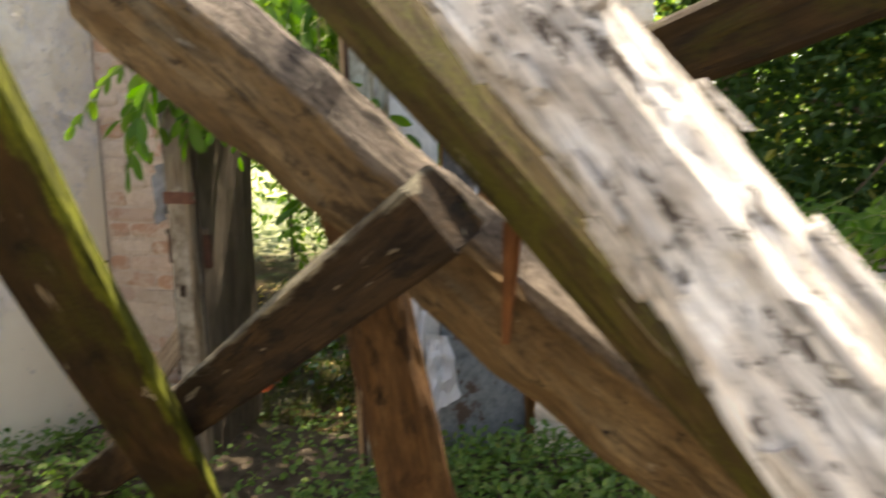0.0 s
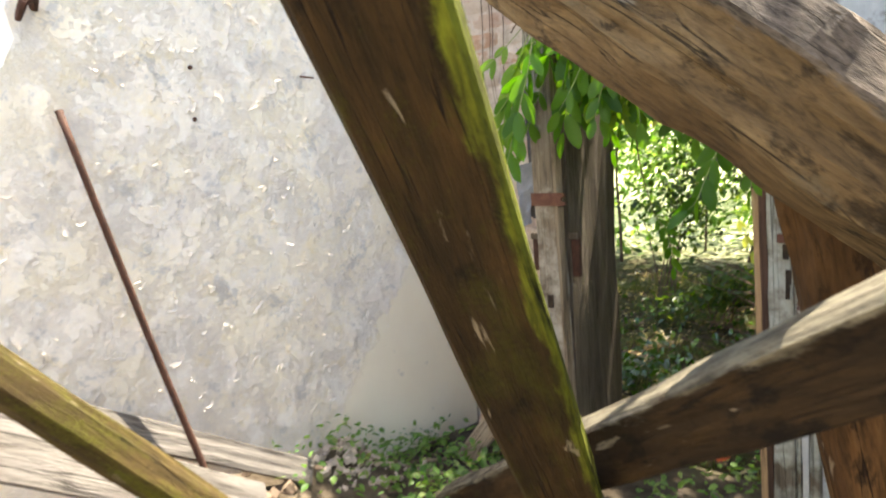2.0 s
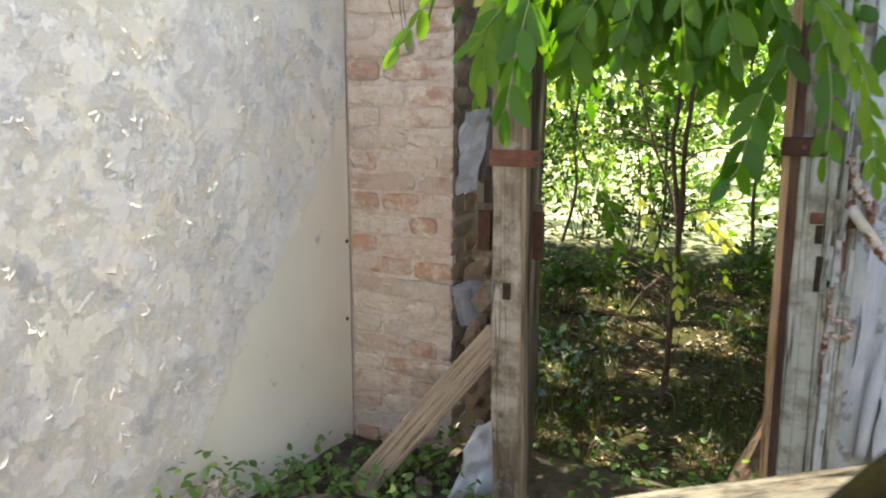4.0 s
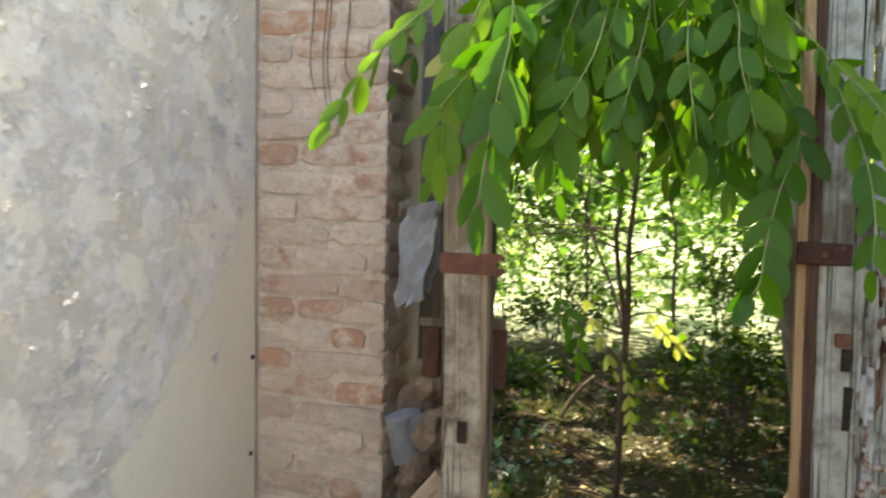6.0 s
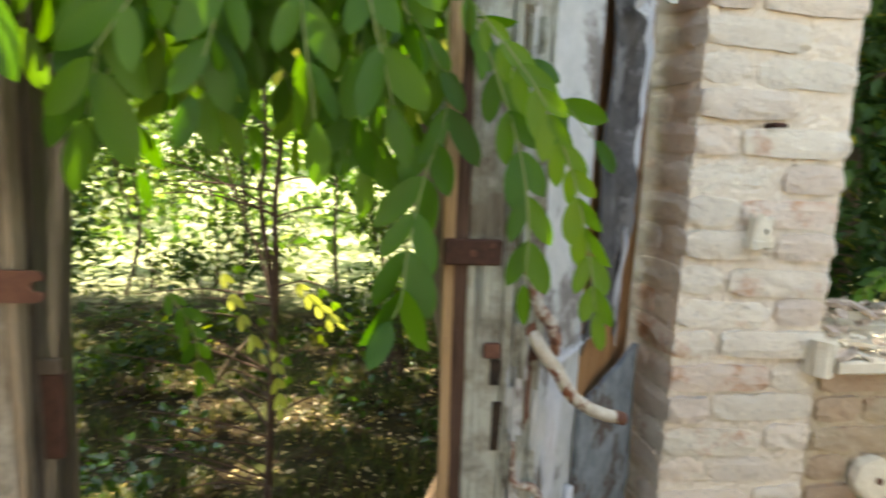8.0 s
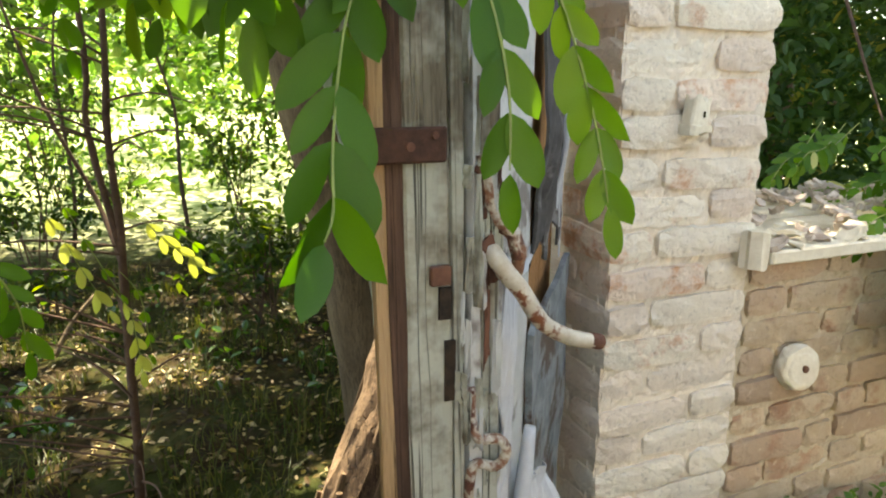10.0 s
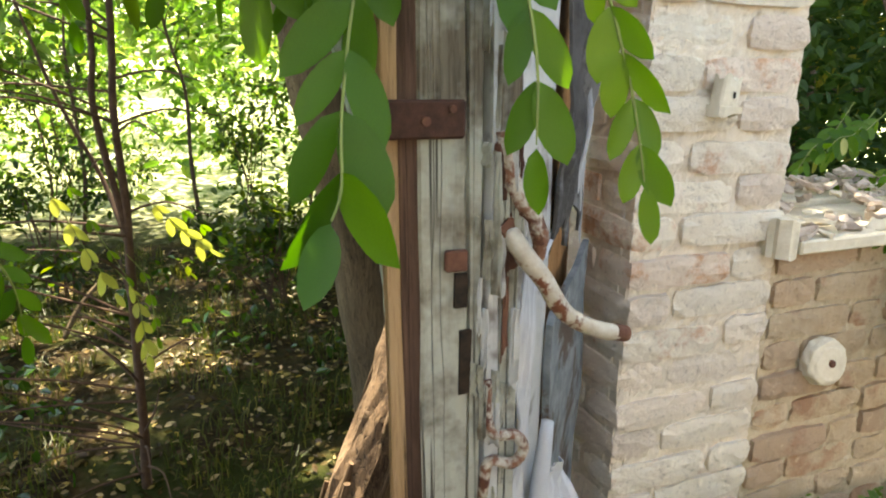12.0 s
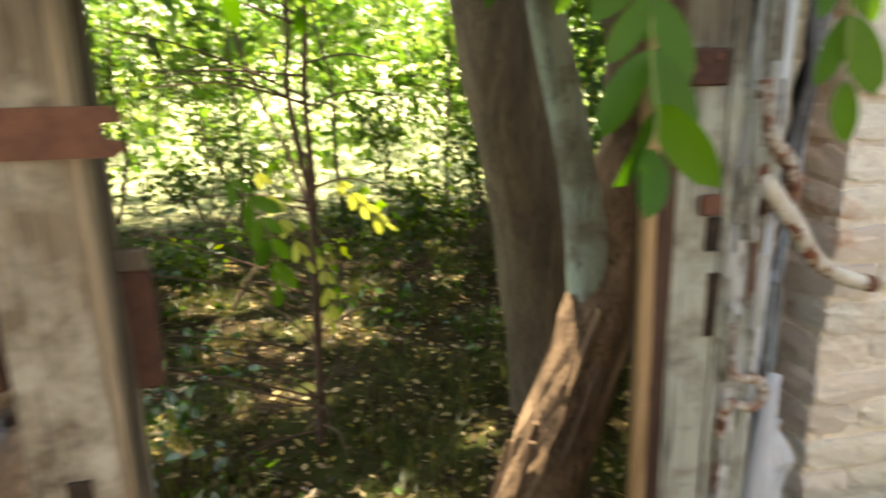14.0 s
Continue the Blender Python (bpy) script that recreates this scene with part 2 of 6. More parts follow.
def beam_mat(name, tones, moss_col, moss, scrape=(0.30, 0.25, 0.17), side=None, side_col=None, side_at=0.03, dark_at=0.6, stretch=0.06):
    """Old roof timber: blotchy stain along local z, moss, pale scrapes; one edge may carry its own growth."""
    m, nt, b = mat(name)
    broad = noise_tex(nt, coords(nt, (1, 1, 0.32)), 7.0, 7, 0.66, 0.7)
    col = ramp(nt, broad, [(0.30, tones[0]), (0.48, tones[1]), (0.66, tones[2])])
    fine = noise_tex(nt, coords(nt, (1, 1, stretch)), 105, 6, 0.72, 0.5)
    col = mix(nt, 1.0, col, ramp(nt, fine, [(0.3, grey(0.45)), (0.5, grey(1.0)), (0.7, grey(1.3))]), "MULTIPLY")
    patch = noise_tex(nt, coords(nt, (1, 1, 0.45)), 15, 7, 0.72, 0.3)
    col = mix(nt, ramp(nt, patch, [(dark_at - 0.03, grey(0)), (dark_at + 0.05, grey(0.8))]), col, tuple(c * 0.3 for c in tones[0]))
    fuzz = noise_tex(nt, coords(nt), 130, 5, 0.7)
    k = ramp(nt, mix(nt, 0.25, noise_tex(nt, coords(nt, (1, 1, 0.4)), 8.0, 7, 0.7, 0.4), fuzz), [(0.64 - moss * 0.25, grey(0)), (0.74 - moss * 0.2, grey(0.85))])
    green = mix(nt, fuzz, tuple(c * 0.55 for c in moss_col), tuple(c * 1.3 for c in moss_col))
    col = mix(nt, k, col, green)
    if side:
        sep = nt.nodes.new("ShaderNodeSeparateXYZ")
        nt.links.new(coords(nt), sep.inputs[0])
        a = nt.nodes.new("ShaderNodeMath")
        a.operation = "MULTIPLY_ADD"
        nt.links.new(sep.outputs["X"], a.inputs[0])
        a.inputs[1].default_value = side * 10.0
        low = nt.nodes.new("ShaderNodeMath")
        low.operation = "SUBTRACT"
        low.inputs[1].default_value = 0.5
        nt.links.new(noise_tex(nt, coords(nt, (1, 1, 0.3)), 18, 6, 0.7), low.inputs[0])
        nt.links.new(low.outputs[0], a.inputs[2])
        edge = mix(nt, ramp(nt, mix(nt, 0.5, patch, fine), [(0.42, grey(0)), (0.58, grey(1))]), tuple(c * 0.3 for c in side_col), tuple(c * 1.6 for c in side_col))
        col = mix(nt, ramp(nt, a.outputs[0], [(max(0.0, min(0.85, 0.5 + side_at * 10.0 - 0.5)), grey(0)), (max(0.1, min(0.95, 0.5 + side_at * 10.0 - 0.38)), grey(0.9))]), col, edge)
    col = mix(nt, ramp(nt, noise_tex(nt, coords(nt, (1, 1, 0.16)), 34, 5, 0.6, 0.6), [(0.66, grey(0)), (0.70, grey(0.7))]), col, scrape)
    crack = noise_tex(nt, coords(nt, (1, 1, 0.02)), 30, 3, 0.5, 0.15)
    line = ramp(nt, crack, [(0.488, grey(0)), (0.498, grey(0.9)), (0.503, grey(0.9)), (0.513, grey(0))])
    line = mix(nt, 1.0, line, ramp(nt, broad, [(0.46, grey(0)), (0.54, grey(1))]), "MULTIPLY")
    col = mix(nt, line, col, tuple(c * 0.15 for c in tones[0]))
    nt.links.new(col, b.inputs["Base Color"])
    b.inputs["Roughness"].default_value = 0.85
    b.inputs["Specular IOR Level"].default_value = 0.2
    bump(nt, b, mix(nt, line, mix(nt, 0.5, fine, patch), (0, 0, 0)), 0.9, 0.012)
    return m


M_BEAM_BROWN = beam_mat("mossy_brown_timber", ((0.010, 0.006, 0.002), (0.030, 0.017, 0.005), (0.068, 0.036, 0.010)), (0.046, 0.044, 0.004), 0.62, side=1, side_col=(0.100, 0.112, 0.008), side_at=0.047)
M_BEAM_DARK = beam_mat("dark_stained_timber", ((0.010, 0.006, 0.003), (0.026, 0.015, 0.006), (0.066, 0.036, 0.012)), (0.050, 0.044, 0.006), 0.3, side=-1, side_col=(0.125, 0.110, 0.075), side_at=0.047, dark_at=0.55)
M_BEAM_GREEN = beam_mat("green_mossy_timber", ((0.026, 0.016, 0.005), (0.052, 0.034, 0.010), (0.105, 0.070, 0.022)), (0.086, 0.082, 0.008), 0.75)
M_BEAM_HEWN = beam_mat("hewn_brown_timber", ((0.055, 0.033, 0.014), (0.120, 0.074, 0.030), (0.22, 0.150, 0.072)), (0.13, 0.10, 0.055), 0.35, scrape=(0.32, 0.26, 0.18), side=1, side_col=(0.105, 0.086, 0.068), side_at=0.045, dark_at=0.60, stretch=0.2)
M_SPLINTER = wood_mat("fresh_orange_wood", (0.085, 0.030, 0.010), (0.21, 0.085, 0.026), grain=9)
M_FUNGUS = plain_mat("orange_red_fungus", (0.20, 0.035, 0.012), (0.34, 0.085, 0.025), 60, 0.7, bumpy=0.6)
M_POST = beam_mat("reddish_rotten_post", ((0.040, 0.019, 0.008), (0.090, 0.045, 0.015), (0.15, 0.082, 0.030)), (0.08, 0.055, 0.016), 0.1, dark_at=0.58, stretch=0.1)


def bleached_mat():
    """Sun-bleached bark: grey ridges along local z over dark pits, paler on the upper side."""
    m, nt, b = mat("bleached_pitted_bark")
    ridge = noise_tex(nt, coords(nt, (1, 1, 0.10)), 62, 7, 0.72, 0.9)
    plates = noise_tex(nt, coords(nt, (1, 1, 0.45)), 48, 8, 0.74, 0.6)
    broad = noise_tex(nt, coords(nt, (1, 1, 0.3)), 9, 6, 0.68, 0.5)
    col = ramp(nt, broad, [(0.34, (0.20, 0.15, 0.10)), (0.44, (0.58, 0.52, 0.44)), (0.56, (0.86, 0.83, 0.77))])
    col = mix(nt, 1.0, col, ramp(nt, ridge, [(0.34, grey(0.22)), (0.5, grey(0.95)), (0.66, grey(1.4))]), "MULTIPLY")
    col = mix(nt, ramp(nt, plates, [(0.40, grey(0.95)), (0.45, grey(0))]), col, (0.055, 0.036, 0.022))
    col = mix(nt, ramp(nt, noise_tex(nt, coords(nt, (1, 1, 0.4)), 14, 6, 0.7), [(0.58, grey(0)), (0.66, grey(0.6))]), col, (0.42, 0.36, 0.17))
    nt.links.new(col, b.inputs["Base Color"])
    b.inputs["Roughness"].default_value = 0.85
    bump(nt, b, mix(nt, 0.5, plates, ridge), 1.0, 0.02)
    return m


M_BLEACHED = bleached_mat()
M_FRAME = wood_mat("grey_flaking_frame_wood", (0.075, 0.055, 0.034), (0.20, 0.17, 0.12), grey_col=(0.385, 0.385, 0.315), grey_amt=0.68, grain=8)
M_FRAME_TAN = wood_mat("tan_flaking_frame_wood", (0.085, 0.062, 0.040), (0.25, 0.20, 0.135), grey_col=(0.36, 0.325, 0.255), grey_amt=0.5, grain=8)
M_FRAME_DARK = wood_mat("dark_weathered_board", (0.055, 0.042, 0.030), (0.15, 0.118, 0.082), grain=8)
# Near-black colour that paints the shade inside holes; nothing is cut out.
M_HOLE_SHADE = plain_mat("painted_hole_shade", (0.012, 0.009, 0.006), (0.045, 0.028, 0.016), 60, 0.95)
M_FILL = plain_mat("crumbling_brown_fill", (0.10, 0.068, 0.043), (0.23, 0.17, 0.12), 18, 0.95, bumpy=0.8)
M_LIMEWALL = plain_mat("old_limewash", (0.70, 0.67, 0.61), (0.78, 0.75, 0.69), 6, 0.9, bumpy=0.4)
M_WHITEPAINT = plain_mat("flaking_white_paint", (0.50, 0.495, 0.46), (0.33, 0.33, 0.31), 11, 0.6, third=(0.17, 0.15, 0.13))
M_GREYPAPER = plain_mat("grey_torn_paper", (0.15, 0.16, 0.175), (0.25, 0.26, 0.275), 12, 0.75, bumpy=0.3)
M_REBATE = wood_mat("reddish_brown_edge", (0.040, 0.022, 0.014), (0.115, 0.065, 0.042), grain=9)
M_BATTEN = wood_mat("bare_batten", (0.28, 0.17, 0.08), (0.42, 0.28, 0.15), grain=10)
M_PLANK = wood_mat("grey_plank", (0.12, 0.105, 0.088), (0.24, 0.22, 0.195), grain=9)
M_BRACE = wood_mat("pale_plank", (0.16, 0.115, 0.07), (0.34, 0.265, 0.175), grain=9)
M_LEAN = wood_mat("bare_tan_plank", (0.26, 0.19, 0.125), (0.44, 0.345, 0.24), grain=9)
M_FELT = plain_mat("grey_felt", (0.035, 0.032, 0.030), (0.085, 0.080, 0.075), 30, 0.8, bumpy=0.7, third=(0.14, 0.135, 0.13))
M_PAPER = plain_mat("torn_paper", (0.50, 0.50, 0.50), (0.38, 0.39, 0.40), 12, 0.7, bumpy=0.25)
M_RUST = plain_mat("rusted_iron", (0.034, 0.017, 0.011), (0.088, 0.038, 0.023), 45, 0.8, 0.2, bumpy=0.5)
M_RUST2 = plain_mat("light_rust_iron", (0.085, 0.036, 0.022), (0.165, 0.075, 0.045), 45, 0.85, 0.1, bumpy=0.5)
M_PIPE = plain_mat("chipped_cream_paint_on_iron", (0.50, 0.46, 0.37), (0.36, 0.30, 0.22), 55, 0.5, third=(0.15, 0.05, 0.022))
M_PIPE_RUST = plain_mat("flaking_cream_paint_over_rust", (0.46, 0.41, 0.33), (0.20, 0.09, 0.05), 60, 0.7, contrast=0.06, bumpy=0.9, third=(0.10, 0.036, 0.02))
M_BROWNWOOD = wood_mat("brown_lining_wood", (0.20, 0.09, 0.03), (0.38, 0.20, 0.08), grain=8)
M_BLUEWOOD = plain_mat("blue_grey_flaking_paint", (0.075, 0.088, 0.092), (0.22, 0.235, 0.235), 26, 0.7, third=(0.07, 0.048, 0.034))
M_STONE = plain_mat("pale_stone", (0.72, 0.65, 0.50), (0.56, 0.48, 0.34), 25, 0.9, bumpy=0.7)
M_DEBRIS = plain_mat("plaster_debris", (0.54, 0.455, 0.37), (0.32, 0.255, 0.20), 30, 0.95, bumpy=0.6)
M_BARK = wood_mat("dark_tree_bark", (0.085, 0.060, 0.034), (0.21, 0.150, 0.085), grain=12)
M_BARK_LOG = wood_mat("rough_brown_bark", (0.040, 0.024, 0.014), (0.30, 0.195, 0.115), grain=8)
M_LICHEN = wood_mat("lichened_bark", (0.13, 0.10, 0.07), (0.25, 0.24, 0.17), grey_col=(0.36, 0.42, 0.33), grey_amt=0.75, grain=10)
M_TWIG = plain_mat("twig_bark", (0.055, 0.032, 0.02), (0.11, 0.065, 0.04), 40, 0.9)
M_STALK = plain_mat("green_stalk", (0.16, 0.20, 0.05), (0.20, 0.24, 0.06), 40, 0.6)
M_CABLE = plain_mat("cobweb_grey", (0.35, 0.35, 0.35), (0.45, 0.45, 0.45), 40, 0.9)
M_LEAF = leaf_mat("robinia_leaf", [(0.040, 0.112, 0.004), (0.064, 0.158, 0.005), (0.100, 0.205, 0.007)], 0.55, gloss=0.018, rough=0.5)
M_LEAF_YOUNG = leaf_mat("young_robinia_leaf", [(0.088, 0.18, 0.007), (0.125, 0.235, 0.009), (0.165, 0.275, 0.012)], 0.5)
M_LEAF_YELLOW = leaf_mat("yellowing_leaf", [(0.42, 0.40, 0.10), (0.52, 0.50, 0.18), (0.34, 0.36, 0.07)], 0.5)
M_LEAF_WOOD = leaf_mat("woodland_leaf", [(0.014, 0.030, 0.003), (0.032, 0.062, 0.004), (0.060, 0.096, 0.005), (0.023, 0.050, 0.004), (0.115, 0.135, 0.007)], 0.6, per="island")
# Brighter copy of the woodland leaf: sunlight is put into the palette.
M_LEAF_SUN = leaf_mat("sun_painted_woodland_leaf", [(0.018, 0.048, 0.004), (0.070, 0.145, 0.014), (0.150, 0.245, 0.035), (0.034, 0.085, 0.007), (0.30, 0.37, 0.08), (0.085, 0.165, 0.017)], 0.6, rough=0.35, gloss=0.03, per="island", through_tint=(1.2, 1.35, 0.75))
M_LEAF_GLOSSY = leaf_mat("glossy_ground_leaf", [(0.020, 0.050, 0.006), (0.035, 0.080, 0.008), (0.055, 0.105, 0.012)], 0.35, rough=0.22, gloss=0.05, per="island")
# Darker robinia leaf: the shade behind the window is put into its colour.
M_LEAF_DARK = leaf_mat("shade_painted_leaf", [(0.030, 0.070, 0.016), (0.045, 0.095, 0.020), (0.075, 0.125, 0.026), (0.040, 0.085, 0.018), (0.030, 0.07, 0.02), (0.06, 0.11, 0.02), (0.05, 0.10, 0.02), (0.03, 0.07, 0.015), (0.06, 0.11, 0.02), (0.05, 0.10, 0.02), (0.30, 0.26, 0.03)], 0.38, per="island")
M_HERB = leaf_mat("herb_leaf", [(0.055, 0.130, 0.022), (0.110, 0.215, 0.045), (0.18, 0.28, 0.075), (0.07, 0.155, 0.03), (0.24, 0.30, 0.10)], 0.5, per="island")
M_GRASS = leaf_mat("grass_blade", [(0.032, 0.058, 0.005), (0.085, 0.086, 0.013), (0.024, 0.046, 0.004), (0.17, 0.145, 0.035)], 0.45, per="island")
# Far grass: the glare of the sunlit glade is painted into the pale blades.
M_HAY = leaf_mat("pale_sun_painted_grass", [(0.08, 0.13, 0.03), (0.22, 0.26, 0.12), (0.07, 0.12, 0.03), (0.44, 0.45, 0.27)], 0.4, per="island")
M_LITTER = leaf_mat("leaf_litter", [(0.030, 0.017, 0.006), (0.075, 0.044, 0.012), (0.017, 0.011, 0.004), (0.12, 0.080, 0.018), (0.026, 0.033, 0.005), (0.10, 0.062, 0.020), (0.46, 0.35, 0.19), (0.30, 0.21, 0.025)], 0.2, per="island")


# ---- builders ----
def link(name, bm, material, parent=None, label="", smooth=False):
    me = bpy.data.meshes.new(name)
    bm.normal_update()
    bm.to_mesh(me)
    bm.free()
    me.materials.append(material)
    if smooth:
        for p in me.polygons:
            p.use_smooth = True
    ob = new(name, me)
    if parent:
        ob.parent = parent
    if label:
        tagged(ob, label)
    return ob


def part(name, bm, material, parent, label="", smooth=False):
    return link(name, bm, material, parent, label, smooth)


def empty(name, label, category, m=None, group="", kind=""):
    ob = tagged(new(name), label, category, group, kind)
    if m is not None:
        ob.matrix_world = m
    return ob


def bm_box(lo, hi, bevel=0.0, bm=None):
    bm = bm or bmesh.new()
    r = bmesh.ops.create_cube(bm, size=1.0)
    for v in r["verts"]:
        v.co = Vector([lo[k] + (v.co[k] + 0.5) * (hi[k] - lo[k]) for k in range(3)])
    if bevel:
        bmesh.ops.bevel(bm, geom=list({e for v in r["verts"] for e in v.link_edges}), offset=bevel, segments=1, affect="EDGES")
    return bm


def axis_matrix(p0, p1, roll=0.0):
    """Origin at p0 with local z towards p1."""
    d = Vector(p1) - Vector(p0)
    return Matrix.Translation(p0) @ d.to_track_quat("Z", "Y").to_matrix().to_4x4() @ Matrix.Rotation(radians(roll), 4, "Z")


def bm_timber(length, w, h, rough=0.006, rings=40, taper=1.0, round_=0.18, seed=0, gouge=0.0, bow=0.0, splinter=0.0, per=6, pit=0.0):
    """A hewn timber along z: rounded rectangle section, worn edges, cracks, uneven ends."""
    bm = bmesh.new()
    prof = []
    hw, hh = w / 2, h / 2
    c = min(hw, hh) * round_
    for (x0, y0), (x1, y1) in (((-hw + c, -hh), (hw - c, -hh)), ((hw, -hh + c), (hw, hh - c)), ((hw - c, hh), (-hw + c, hh)), ((-hw, hh - c), (-hw, -hh + c))):
        for k in range(per):
            f = k / (per - 1)
            prof.append((x0 + (x1 - x0) * f, y0 + (y1 - y0) * f))
    n = len(prof)
    loops = []
    off = Vector((seed * 7.31, seed * 3.7, seed * 1.9))
    for i in range(rings + 1):
        f = i / rings
        z = f * length
        s = 1 + (taper - 1) * f
        ring = []
        for k, (x, y) in enumerate(prof):
            p = Vector((x * s, y * s, z))
            q = Vector((p.x * 9, p.y * 9, z * 2.2)) + off
            d = noise.noise(q) * rough * 1.6 + noise.noise(Vector((p.x * 60, p.y * 60, z * 4)) + off) * rough
            if gouge:
                g = noise.noise(Vector((p.x * 16, p.y * 16, z * 4.0)) + off * 2)
                d -= max(0.0, g - 0.12) * gouge
                d += noise.noise(Vector((p.x * 45, p.y * 45, z * 9)) + off) * gouge * 0.12
            if pit:
                g = noise.noise(Vector((p.x * 38, p.y * 38, z * 17)) + off)
                d -= pit * max(0.0, min(1.0, (g - 0.02) * 7))
            nrm = Vector((p.x / (hw * hw), p.y / (hh * hh), 0)).normalized()
            p += nrm * d
            p.x += bow * math.sin(math.pi * f)
            if i in (0, rings):
                p.z += (noise.noise(Vector((x * 50, y * 50, i)) + off)) * (0.012 + splinter)
            ring.append(bm.verts.new(p))
        loops.append(ring)
    for a, b in zip(loops, loops[1:]):
        for k in range(n):
            bm.faces.new((a[k], a[(k + 1) % n], b[(k + 1) % n], b[k]))
    bm.faces.new(loops[0][::-1])
    bm.faces.new(loops[-1])
    return bm


def timber(name, p0, p1, w, h, material, label, category="beam", roll=0.0, parent=None, face=None, **kw):
    """A timber from p0 to p1; face: a point towards which its broad side (local +y) is turned."""
    length = (Vector(p1) - Vector(p0)).length
    ob = link(name, bm_timber(length, w, h, **kw), material)
    m = axis_matrix(p0, p1, roll)
    if face:
        z = (Vector(p1) - Vector(p0)).normalized()
        y = Vector(face) - (Vector(p0) + Vector(p1)) / 2
        y = (y - z * y.dot(z)).normalized()
        m = Matrix.Translation(p0) @ Matrix((y.cross(z), y, z)).transposed().to_4x4()
    ob.matrix_world = m
    if parent:
        ob.parent = parent
        if label:
            tagged(ob, label)
    else:
        tagged(ob, label, category)
    return ob


def bm_tube(points, radii, sides=8, bm=None, rough=0.0, seed=0, cap=True):
    """A round tube through points (smoothed), with a radius per point."""
    bm = bm or bmesh.new()
    pts = [Vector(p) for p in points]
    dense, rad = [], []
    steps = 4 if len(pts) > 2 else 1
    for i in range(len(pts) - 1):
        p0, p1, p2, p3 = pts[max(i - 1, 0)], pts[i], pts[i + 1], pts[min(i + 2, len(pts) - 1)]
        for k in range(steps):
            t = k / steps
            dense.append(0.5 * ((2 * p1) + (p2 - p0) * t + (2 * p0 - 5 * p1 + 4 * p2 - p3) * t * t + (3 * p1 - p0 - 3 * p2 + p3) * t ** 3))
            rad.append(radii[i] + (radii[i + 1] - radii[i]) * t)
    dense.append(pts[-1])
    rad.append(radii[-1])
    prev = None
    u = None
    for i, p in enumerate(dense):
        d = (dense[min(i + 1, len(dense) - 1)] - dense[max(i - 1, 0)]).normalized()
        if u is None:
            u = d.orthogonal().normalized()
        u = (u - d * u.dot(d)).normalized()
        v = d.cross(u)
        ring = []
        for k in range(sides):
            a = 2 * math.pi * k / sides
            r = rad[i]
            if rough:
                r *= 1 + rough * noise.noise(Vector((math.cos(a) * 2.5, math.sin(a) * 2.5, i * 0.45 + seed * 9)))
            ring.append(bm.verts.new(p + (u * math.cos(a) + v * math.sin(a)) * r))
        if prev:
            for k in range(sides):
                bm.faces.new((prev[k], prev[(k + 1) % sides], ring[(k + 1) % sides], ring[k]))
        elif cap:
            bm.faces.new(ring[::-1])
        prev = ring
    if cap:
        bm.faces.new(prev)
    return bm


def bm_sheet(corners, thick, nu=10, nv=14, wave=0.01, seed=0, ragged=0.0):
    """A thin warped sheet between four corners (bottom left, bottom right, top right, top left) with ragged edges."""
    bm = bmesh.new()
    a, b, c, d = [Vector(q) for q in corners]
    nrm = (b - a).cross(d - a).normalized()
    sides = []
    for side in (1, -1):
        grid = []
        for j in range(nv + 1):
            row = []
            for i in range(nu + 1):
                f, g = i / nu, j / nv
                edge = 0.0
                if ragged:
                    g -= ragged * (1 - g) * (noise.noise(Vector((f * 4 + seed, 1.3, seed))) + 0.5 * noise.noise(Vector((f * 13 + seed, 4, 0)))) if j < nv else 0
                    f += ragged * 0.5 * noise.noise(Vector((seed, g * 6, f * 0.3))) * (1 if i in (0, nu) else 0.6)
                p = (a * (1 - f) + b * f) * (1 - g) + (d * (1 - f) + c * f) * g
                w = noise.noise(Vector((f * 2.5 + seed * 3, g * 3.5, seed))) * wave + noise.noise(Vector((f * 9 + seed, g * 11, seed))) * wave * 0.3
                row.append(bm.verts.new(p + nrm * (w + side * thick / 2)))
            grid.append(row)
        sides.append(grid)
    front, back = sides
    for j in range(nv):
        for i in range(nu):
            bm.faces.new((front[j][i], front[j][i + 1], front[j + 1][i + 1], front[j + 1][i]))
            bm.faces.new((back[j][i], back[j + 1][i], back[j + 1][i + 1], back[j][i + 1]))
    rim = [(0, i) for i in range(nu)] + [(j, nu) for j in range(nv)] + [(nv, i) for i in range(nu, 0, -1)] + [(j, 0) for j in range(nv, 0, -1)]
    for (j0, i0), (j1, i1) in zip(rim, rim[1:] + rim[:1]):
        bm.faces.new((front[j0][i0], back[j0][i0], back[j1][i1], front[j1][i1]))
    return bm


def mesh_stuff(name, verts, faces, material, label, category, kind="stuff", parent=None):
    me = bpy.data.meshes.new(name)
    me.from_pydata([tuple(v) for v in verts], [], faces)
    me.materials.append(material)
    ob = new(name, me)
    if parent:
        ob.parent = parent
        if label:
            tagged(ob, label)
    else:
        tagged(ob, label, category, kind=kind)
    return ob


